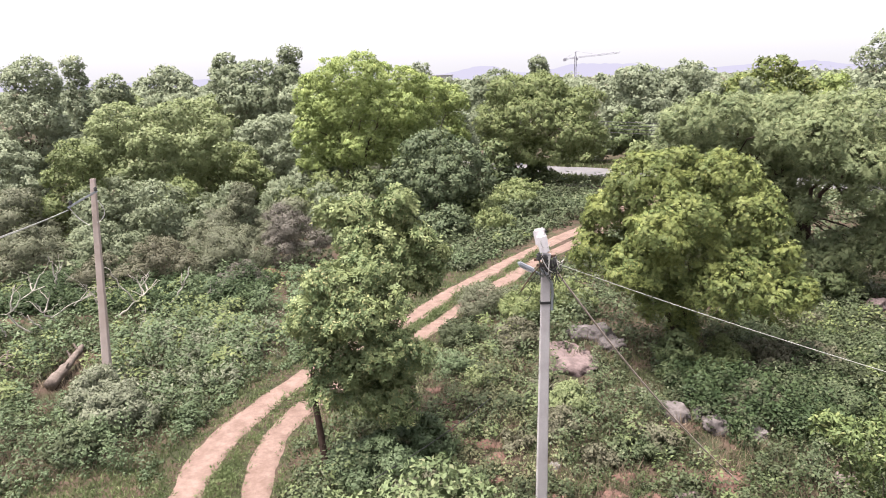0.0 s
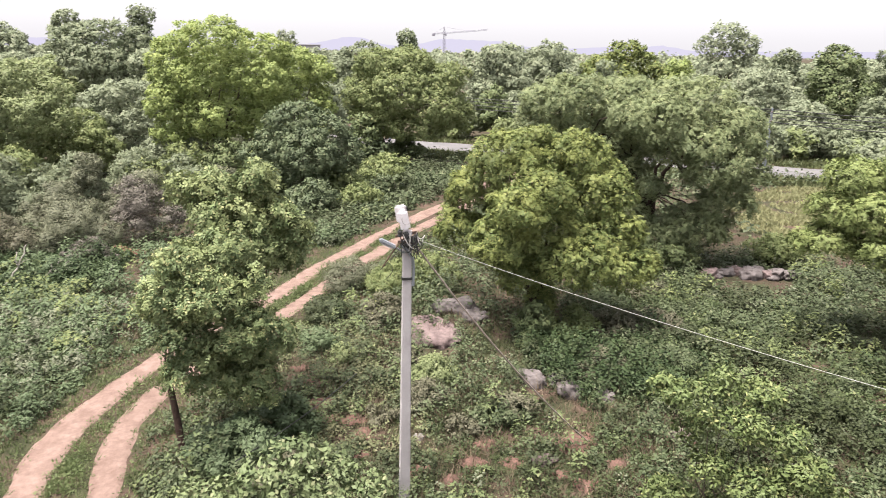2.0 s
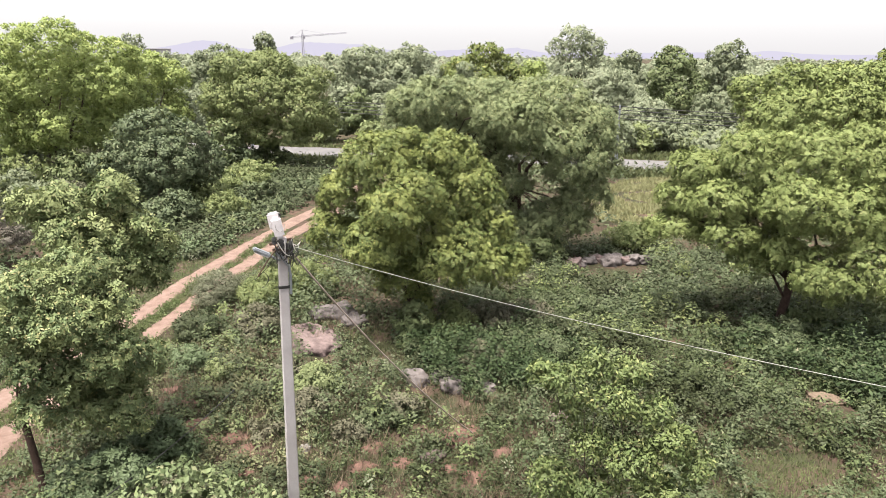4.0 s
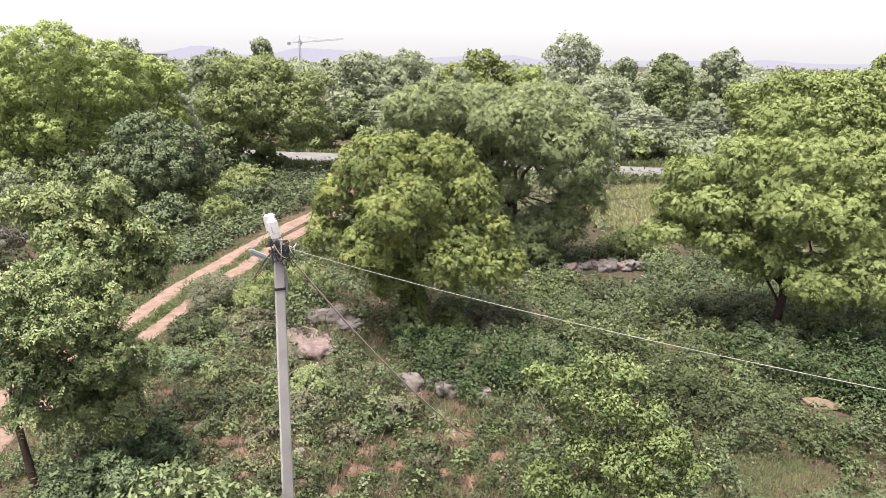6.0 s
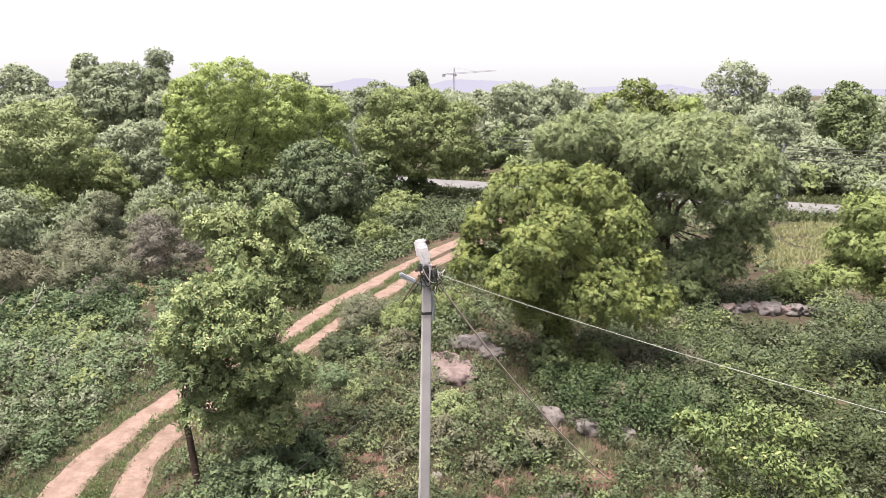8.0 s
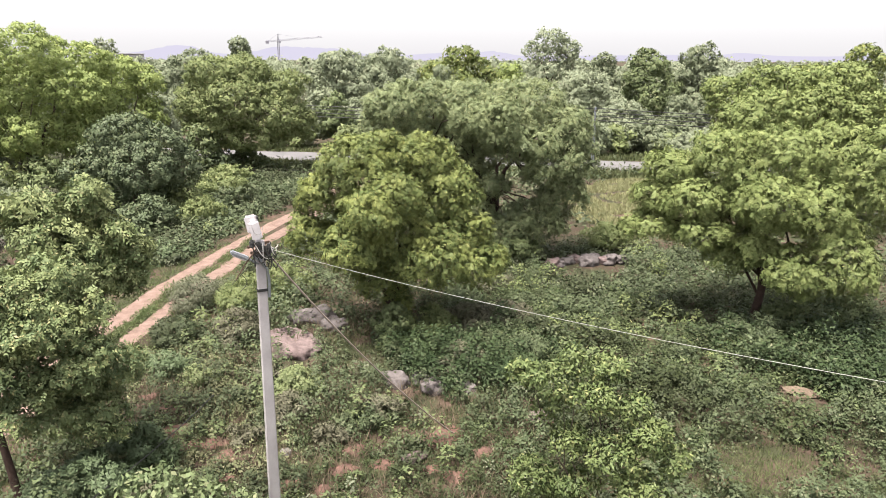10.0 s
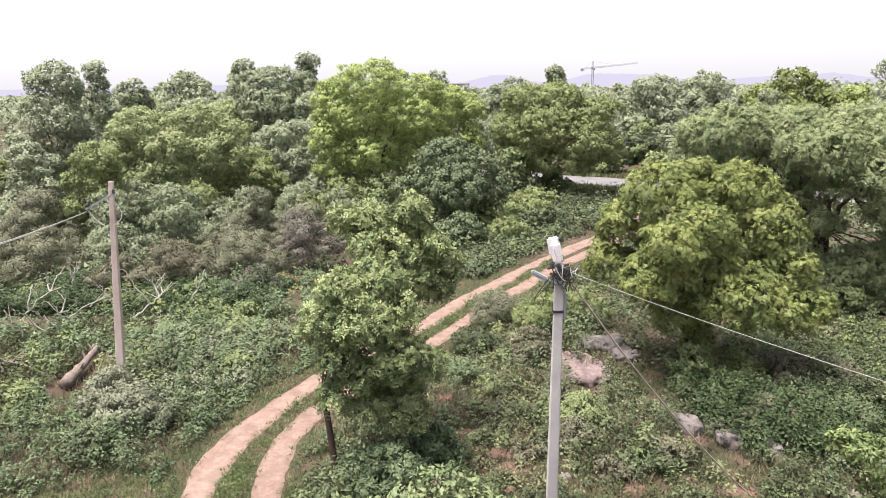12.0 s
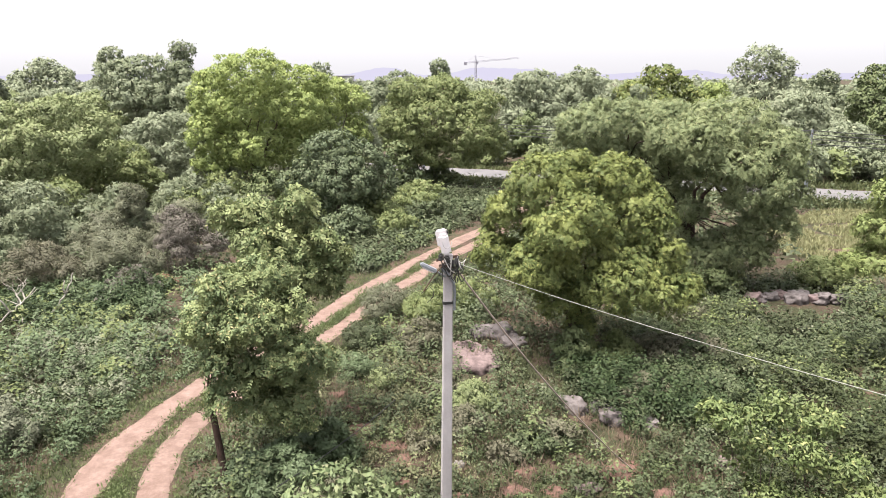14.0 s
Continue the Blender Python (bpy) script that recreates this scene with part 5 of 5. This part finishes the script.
def weeds(name, n, d0, d1, mat, tall, spread, leaf, each, label, patch, need, side=0, small=False, within=None):
    """Low plants that stand in rounded clumps with dark gaps between."""
    x, y = scatter(n, d0, d1)
    rut, bare, road = openness(x, y)
    f = field(x, y, patch) * 0.6 + field(x + 31, y - 17, patch * 0.3) * 0.4
    keep = (f > need) & (rut > 0.2 + spread * 0.8 + 0.45 * field(x, y, 0.9))
    if within:
        keep &= (x > within[0]) & (x < within[1]) & (y > within[2]) & (y < within[3])
    if side:
        keep &= left_of_track(x, y) == (side < 0)
    keep &= ~in_clearing(x, y)
    keep = keep & (bare > 0.2 * field(x, y, 0.5)) & (np.hypot((x - 12.6) / 2.6, (y - 9.9) / 1.7) > 0.35 + 0.6 * field(x, y, 1.2)) & (np.hypot((x + 8.6) / 2.4, (y - 14.0) / 1.2) > 0.5 + 0.6 * field(x, y, 1.0)) & (road > 3.7 + spread)
    x, y, f, rut = x[keep], y[keep], f[keep], rut[keep]
    grow = (0.45 + 1.2 * (f - need) / (1 - need)) * rng.uniform(0.55, 1.45, len(x)) * np.clip((rut + 0.1) / 1.6, 0.35, 1)
    c = np.repeat(np.stack([x, y, height(x, y) + 0.25 * tall * grow], 1), each, 0)
    h, r = np.repeat(tall * grow * 0.75, each), np.repeat(spread * rng.uniform(0.6, 1.4, len(x)), each)
    m = len(c)
    d = unit(rng.normal(0, 1, (m, 3)) + np.array([0, 0, 0.75]))
    p = c + d * np.stack([r, r, h], 1) * (rng.uniform(0.35, 1.0, m) ** 0.35)[:, None]
    p[:, 2] = np.maximum(p[:, 2], height(p[:, 0], p[:, 1]) + 0.03)
    L = leaf * rng.uniform(0.55, 1.4, m)
    along = d * np.array([1, 1, 0.4]) + rng.normal(0, 0.35, (m, 3))
    normal = d + np.array([0, 0, 0.3]) + rng.normal(0, 0.18, (m, 3))
    soft = unit(d + np.array([0, 0, 0.3]) + rng.normal(0, 0.15, (m, 3)))
    v, q, soft = faced(leaves(p, laid(along, normal, 0.6), normal, L, L * 0.8, small)[0], 3 if small else 4, soft)
    tagged(new(name, fast_mesh(name, v, q, mat, normals=soft)), label, "weeds", kind="stuff")


def blades(name, n, d0, d1, mat, tall, wide, label, test):
    x, y = scatter(n, d0, d1)
    rut, bare, road = openness(x, y)
    keep = test(x, y, rut, bare, road)
    x, y = x[keep], y[keep]
    m = len(x)
    p = np.stack([x, y, height(x, y) - 0.01], 1)
    along = np.array([0, 0, 1.0]) + rng.normal(0, 0.45, (m, 3)) * np.array([1, 1, 0.1])
    L = tall * rng.uniform(0.5, 1.3, m)
    v, q = leaves(p, along, rng.normal(0, 1, (m, 3)), L, np.full(m, wide) * rng.uniform(0.7, 1.3, m), True)
    tagged(new(name, fast_mesh(name, v, q, mat)), label, "grass", kind="stuff")


weeds("weeds", 1900, 9.5, 21, LEAF["weed"], 0.8, 0.29, 0.075, 70, "dense knee-high broad-leaved green weeds", 2.2, 0.4, 1, True)
weeds("weeds", 3600, 9.0, 21, LEAF["weed"], 0.26, 0.17, 0.055, 18, "low creeping weeds over the soil", 1.2, 0.32, 1, True)
weeds("weeds", 3200, 9.5, 22, LEAF["weed_light"], 0.24, 0.17, 0.06, 20, "low creeping light green weeds", 1.2, 0.3, -1, True)
weeds("weeds", 260, 9.5, 21, LEAF["weed_pale"], 0.5, 0.17, 0.07, 36, "pale whitish-green weeds among the others", 1.7, 0.55, 1)
weeds("weeds", 600, 9.5, 24, LEAF["dark_green"], 0.8, 0.34, 0.085, 80, "taller leafy green weeds", 3.5, 0.52, 1, True)
weeds("weeds", 2400, 9.5, 24, LEAF["weed_light"], 0.7, 0.23, 0.066, 80, "fresh light green broad-leaved weeds", 2.4, 0.36, -1, True)
weeds("weeds", 800, 9.5, 24, LEAF["weed"], 0.7, 0.3, 0.09, 66, "taller green weeds among lighter ones", 3.0, 0.48, -1, True)
weeds("weeds", 900, 9.5, 26, LEAF["weed_pale"], 0.5, 0.2, 0.08, 34, "pale whitish-green weeds among the others", 1.7, 0.54, -1, True)
weeds("weeds", 2700, 21, 36, LEAF["weed"], 0.9, 0.34, 0.1, 52, "dense broad-leaved green weeds", 3.2, 0.34, 1, True)
weeds("weeds", 2400, 23, 36, LEAF["weed_light"], 0.85, 0.34, 0.11, 50, "light green broad-leaved weeds", 3.2, 0.36, -1, True)
weeds("weeds", 700, 21, 36, LEAF["weed_pale"], 0.55, 0.26, 0.095, 36, "pale whitish-green weeds among the others", 2.0, 0.54, 0, True)
weeds("weeds", 600, 22, 40, LEAF["mid_green"], 1.0, 0.45, 0.115, 90, "taller dull green weeds", 4.0, 0.52, 0, True)
weeds("weeds", 2400, 36, 60, LEAF["weed"], 1.0, 0.7, 0.22, 20, "dense green undergrowth beneath the trees", 5.0, 0.25, 0, True)

weeds("weeds", 5200, 12, 23, LEAF["weed_olive"], 0.36, 0.18, 0.065, 34, "sunlit yellowish-green weeds on dry soil", 1.6, 0.3, 1, True, (-0.9, 2.9, 14.0, 22.0))

weeds("weeds", 6500, 13, 29, LEAF["weed_deep"], 0.7, 0.26, 0.078, 48, "dense knee-high green weeds round the leaning tree", 1.3, 0.36, 1, True, (9.0, 27.0, 9.0, 25.0))
weeds("weeds", 4200, 11, 18, LEAF["weed_deep"], 0.3, 0.17, 0.055, 26, "low green weeds creeping over the red soil", 1.1, 0.36, 1, True, (2.2, 9.5, 11.5, 16.5))
# next two: dark leaf colour stands in for the trees' shade
weeds("weeds", 9000, 15, 24, LEAF["weed_shade"], 0.75, 0.26, 0.085, 44, "weeds coloured dark for the shade of the round tree", 1.6, 0.3, 1, True, (6.6, 11.5, 15.6, 20.5))
weeds("weeds", 6000, 18, 28, LEAF["weed_shade"], 1.0, 0.32, 0.1, 50, "tall weeds coloured dark for the leaning tree's shade", 2.0, 0.25, 1, True, (16.6, 25.0, 11.0, 16.6))
weeds("weeds", 9000, 19, 31, LEAF["weed_deep"], 0.4, 0.24, 0.085, 24, "low green weeds under the dead branches", 1.6, 0.25, -1, True, (-24.0, -7.0, 17.0, 28.0))
# shade below the thicket, again by the dark leaf colour
weeds("weeds", 15000, 29, 38, LEAF["weed_shade"], 0.85, 0.3, 0.1, 34, "undergrowth coloured dark for shade behind the dead branches", 1.8, 0.25, -1, True, (-24.0, -8.0, 27.6, 32.5))
weeds("weeds", 6000, 19, 29, LEAF["weed_pale"], 0.6, 0.2, 0.075, 34, "whitish-green weeds by the weathered pole", 1.1, 0.42, -1, True, (-11.6, -6.5, 18.5, 25.5))
weeds("weeds", 16000, 33, 58, LEAF["weed"], 0.6, 0.4, 0.15, 20, "green weeds on the bank beside the far track", 2.5, 0.2, 0, True, (-4.0, 12.0, 32.0, 57.0))
weeds("weeds", 9000, 21, 36, LEAF["weed"], 0.55, 0.3, 0.11, 30, "green weeds round the heap of stones", 1.6, 0.25, 1, True, (13.0, 27.0, 19.5, 29.0))


def verge(per_side):
    """Tufts of short grass that creep over the edges of the ruts."""
    pieces = []
    for line, half in ((LEFT_RUT, 0.43), (RIGHT_RUT, 0.33), (SIDE_TRACK, 0.52)):
        near = line[(line[:, 1] > 10) & (line[:, 1] < 36)]
        t = unit(np.gradient(near, axis=0))
        for sign in (-1, 1):
            i = rng.integers(0, len(near), per_side)
            off = sign * (half + rng.exponential(0.35, per_side) - 0.08)
            x, y = near[i, 0] - t[i, 1] * off, near[i, 1] + t[i, 0] * off
            rut, bare, road = openness(x, y)
            ok = (rut > -0.12 - 0.25 * (field(x, y, 0.35) > 0.72)) & (field(x, y, 0.6) > 0.25)
            c = np.repeat(np.stack([x, y, height(x, y)], 1)[ok], 9, 0)
            size = np.repeat(rng.uniform(0.5, 1.4, ok.sum()), 9)
            m = len(c)
            d = unit(rng.normal(0, 1, (m, 3)) + np.array([0, 0, 1.0]))
            d[:, 2] = np.abs(d[:, 2])
            L = 0.048 * size * rng.uniform(0.6, 1.4, m)
            pieces.append(leaves(c + d * (0.09 * size * rng.random(m))[:, None], d, d + rng.normal(0, 0.6, (m, 3)), L, L * 0.42, True))
    y = rng.uniform(10, 36, 1900)
    mid = [np.interp(y, line[:, 1], line[:, 0]) for line in (LEFT_RUT, RIGHT_RUT)]
    x = (mid[0] + mid[1]) / 2 + rng.normal(0, 0.2, len(y))
    rut, bare, road = openness(x, y)
    ok = (rut > -0.1) & (field(x, y, 0.7) > 0.36)
    c = np.repeat(np.stack([x, y, height(x, y) + 0.02], 1)[ok], 16, 0)
    size = np.repeat(rng.uniform(0.5, 1.5, ok.sum()) * (0.5 + field(x, y, 1.3)[ok]), 16)
    d = unit(rng.normal(0, 1, (len(c), 3)) + np.array([0, 0, 0.9]))
    d[:, 2] = np.abs(d[:, 2])
    L = 0.05 * size * rng.uniform(0.6, 1.4, len(c))
    pieces.append(leaves(c + d * (0.15 * size * rng.random(len(c)))[:, None], d, d + rng.normal(0, 0.5, (len(c), 3)), L, L * 0.5, True))
    v, q = joined(pieces)
    tagged(new("verge_grass", fast_mesh("verge_grass", v, q, LEAF["verge"])), "short tufted green grass along the ruts", "grass", kind="stuff")


verge(1100)
blades("grass", 150000, 9, 34, LEAF["verge"], 0.14, 0.03, "short green grass beside and between the ruts", lambda x, y, rut, bare, road: (rut > 0.02 + 0.2 * field(x, y, 0.4)) & (rut < 1.8) & (bare > 0.1))
blades("grass", 110000, 9, 24, LEAF["grass"], 0.15, 0.022, "thin green grass among the weeds", lambda x, y, rut, bare, road: (rut > 0.6) & (bare > -0.15 + 0.3 * field(x, y, 0.5)) & (field(x, y, 2.0) > 0.35))
blades("grass", 320000, 26, 60, LEAF["pale_grass"], 0.25, 0.09, "pale grass in the clearing by the road", lambda x, y, rut, bare, road: in_clearing(x, y) & (road > 3.5) & (field(x, y, 1.4) > 0.2))
blades("grass", 90000, 8, 17, LEAF["verge"], 0.09, 0.022, "short grass on the open patch", lambda x, y, rut, bare, road: (np.hypot((x - 12.6) / 2.6, (y - 9.9) / 1.7) < 1.4) | ((np.hypot((x + 8.6) / 2.4, (y - 14.0) / 1.2) < 1.3) & (rut > 0.05)))
blades("grass", 260000, 40, 95, LEAF["grass"], 0.45, 0.16, "rank grass along the edges of the road", lambda x, y, rut, bare, road: (road > 3.2) & (road < 8.0) & (field(x, y, 3.0) > 0.2))
blades("dry_grass", 60000, 9, 30, LEAF["dry_grass"], 0.4, 0.022, "dry brown stalks between the weeds", lambda x, y, rut, bare, road: (rut > 1.2) & ((x < 9) | ((y > 16) & (x < 13.5))) & (field(x + 7, y, 2.6) > 0.45))

# ---- the distance ----


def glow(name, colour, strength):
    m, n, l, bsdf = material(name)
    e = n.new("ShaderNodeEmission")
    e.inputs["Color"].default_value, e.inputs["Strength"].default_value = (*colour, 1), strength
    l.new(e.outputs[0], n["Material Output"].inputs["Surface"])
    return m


# the hills' pale haze is put in as emission of their own
HAZE_GLOW = glow("hazy_distance_glow", (0.68, 0.66, 0.81), 0.40)


def hills():
    """A low line of hills along the horizon, a backdrop that glows for haze."""
    az = np.radians(np.linspace(-60, 80, 420))
    deg = np.degrees(az)
    up = 16 + 10 * field(deg, deg * 0, 9.0) + 9 * field(deg, deg * 0 + 5, 2.5)
    for at, wide, tall in ((3.6, 2.2, 42), (11.3, 2.6, 40), (15.0, 2.0, 24), (24.6, 2.4, 16), (28.0, 1.6, 20), (46.6, 1.5, 14), (-16.0, 4.0, 10)):
        up += tall * np.exp(-((deg - at) / wide) ** 2) * (0.85 + 0.3 * field(deg * 4, deg * 0, 1.0))
    d = 3600.0
    x, y = d * np.sin(az), d * np.cos(az)
    v = np.concatenate([np.stack([x, y, np.full_like(x, -20)], 1), np.stack([x, y, up], 1), np.stack([x * 1.12, y * 1.12, np.full_like(x, -20)], 1)])
    n = len(az)
    i = np.arange(n - 1)
    q = np.concatenate([np.stack([i, i + 1, i + 1 + n, i + n], 1), np.stack([i + n, i + 1 + n, i + 1 + 2 * n, i + 2 * n], 1)])
    tagged(new("backdrop", fast_mesh("backdrop", v, q, HAZE_GLOW, True)), "low line of hazy lavender hills", "hills", kind="structure")


hills()


def lattice(a, b, w, bays, r):
    """An open steel truss from a to b, w wide."""
    a, b = np.array(a, float), np.array(b, float)
    t = unit((b - a)[None])[0]
    s = unit(np.cross(t, [0.3, 0.9, 0.1])[None])[0]
    u = np.cross(t, s)
    corner = [(s + u) * w / 2, (s - u) * w / 2, (-s - u) * w / 2, (-s + u) * w / 2]
    pieces = [tube([a + c, b + c], [r, r], 4) for c in corner]
    for k in range(bays):
        p, q = a + (b - a) * k / bays, a + (b - a) * (k + 1) / bays
        for c, e in zip(corner, corner[1:] + corner[:1]):
            pieces.append(tube([p + c, q + e], [r * 0.7, r * 0.7], 4))
    return joined(pieces)


crane = thing("tower_crane", 160.0, 829.0, 0, "hazy tower crane far beyond the trees", "crane")
part("mast", fast_mesh("mast", *lattice((0, 0, 0), (0, 0, 31), 2.0, 14, 0.2), HAZED_STEEL), crane)
part("jib", fast_mesh("jib", *lattice((0, 0, 29), (54, 10, 34), 1.5, 22, 0.12), HAZED_STEEL), crane)
part("counter_jib", fast_mesh("counter_jib", *lattice((0, 0, 29), (-14, -3, 28), 1.5, 6, 0.14), HAZED_STEEL), crane)
part("counterweight", (box(-13, -3, 26.8, 3.5, 2, 3.0, None, 0.2), HAZED_STEEL), crane)
part("cab", (box(1.6, 0, 27.4, 2.2, 2.2, 2.6, None, 0.2), HAZED_STEEL), crane)
part("tie_bar", fast_mesh("tie_bar", *tube([(0, 0, 36), (30, 5.5, 31.8)], [0.1, 0.1], 4), HAZED_STEEL), crane)
part("tie_bar", fast_mesh("tie_bar", *tube([(0, 0, 36), (-12, -2.6, 28.5)], [0.1, 0.1], 4), HAZED_STEEL), crane)
part("peak", fast_mesh("peak", *lattice((0, 0, 31), (0, 0, 36), 0.9, 3, 0.15), HAZED_STEEL), crane)

house = thing("far_building", 1.5, 300.0, 0, "pale flat-roofed building far beyond the trees", "building")
part("wall", (box(0, 0, 5.3, 9.0, 6.0, 10.6, None, 0.05), FAR_WALL), house)
part("roof", (box(0, 0, 10.75, 9.8, 6.8, 0.3, None, 0.05), FAR_WALL), house)
for k in range(3):
    part("window", (box(-3 + 3 * k, -3.05, 8.8, 1.4, 0.12, 1.3, None, 0.02), GREY_METAL), house)

# the power line along the road
line_poles = ((36.1, 49.3), (8.5, 72.5), (62.0, 30.5))
for x, y in line_poles:
    ob = thing("power_pole", x, y, 0, "slim grey power pole beside the road", "power pole", "poles along the road")
    bm = bmesh.new()
    shaft(bm, [(-0.2, 0, 0, 0.26, 0.18), (5.4, 0, 0, 0.14, 0.11)])
    part("shaft", (bm, GREY_METAL), ob)
    for z in (4.4, 5.1):
        part("cross_arm", (box(0, 0, z, 1.3, 0.08, 0.08, Matrix.Rotation(radians(55), 4, "Z"), 0.01), RUST), ob)
for a, b in ((line_poles[1], line_poles[0]), (line_poles[0], line_poles[2])):
    for k, z in enumerate((5.3, 5.0, 4.65, 4.3)):
        wire("power_line", bent((*a, z), (*b, z), (0, 0, -0.45), 14), 0.03, BLACK_RUBBER, None, "dark slack power line along the road", "power line", 4)
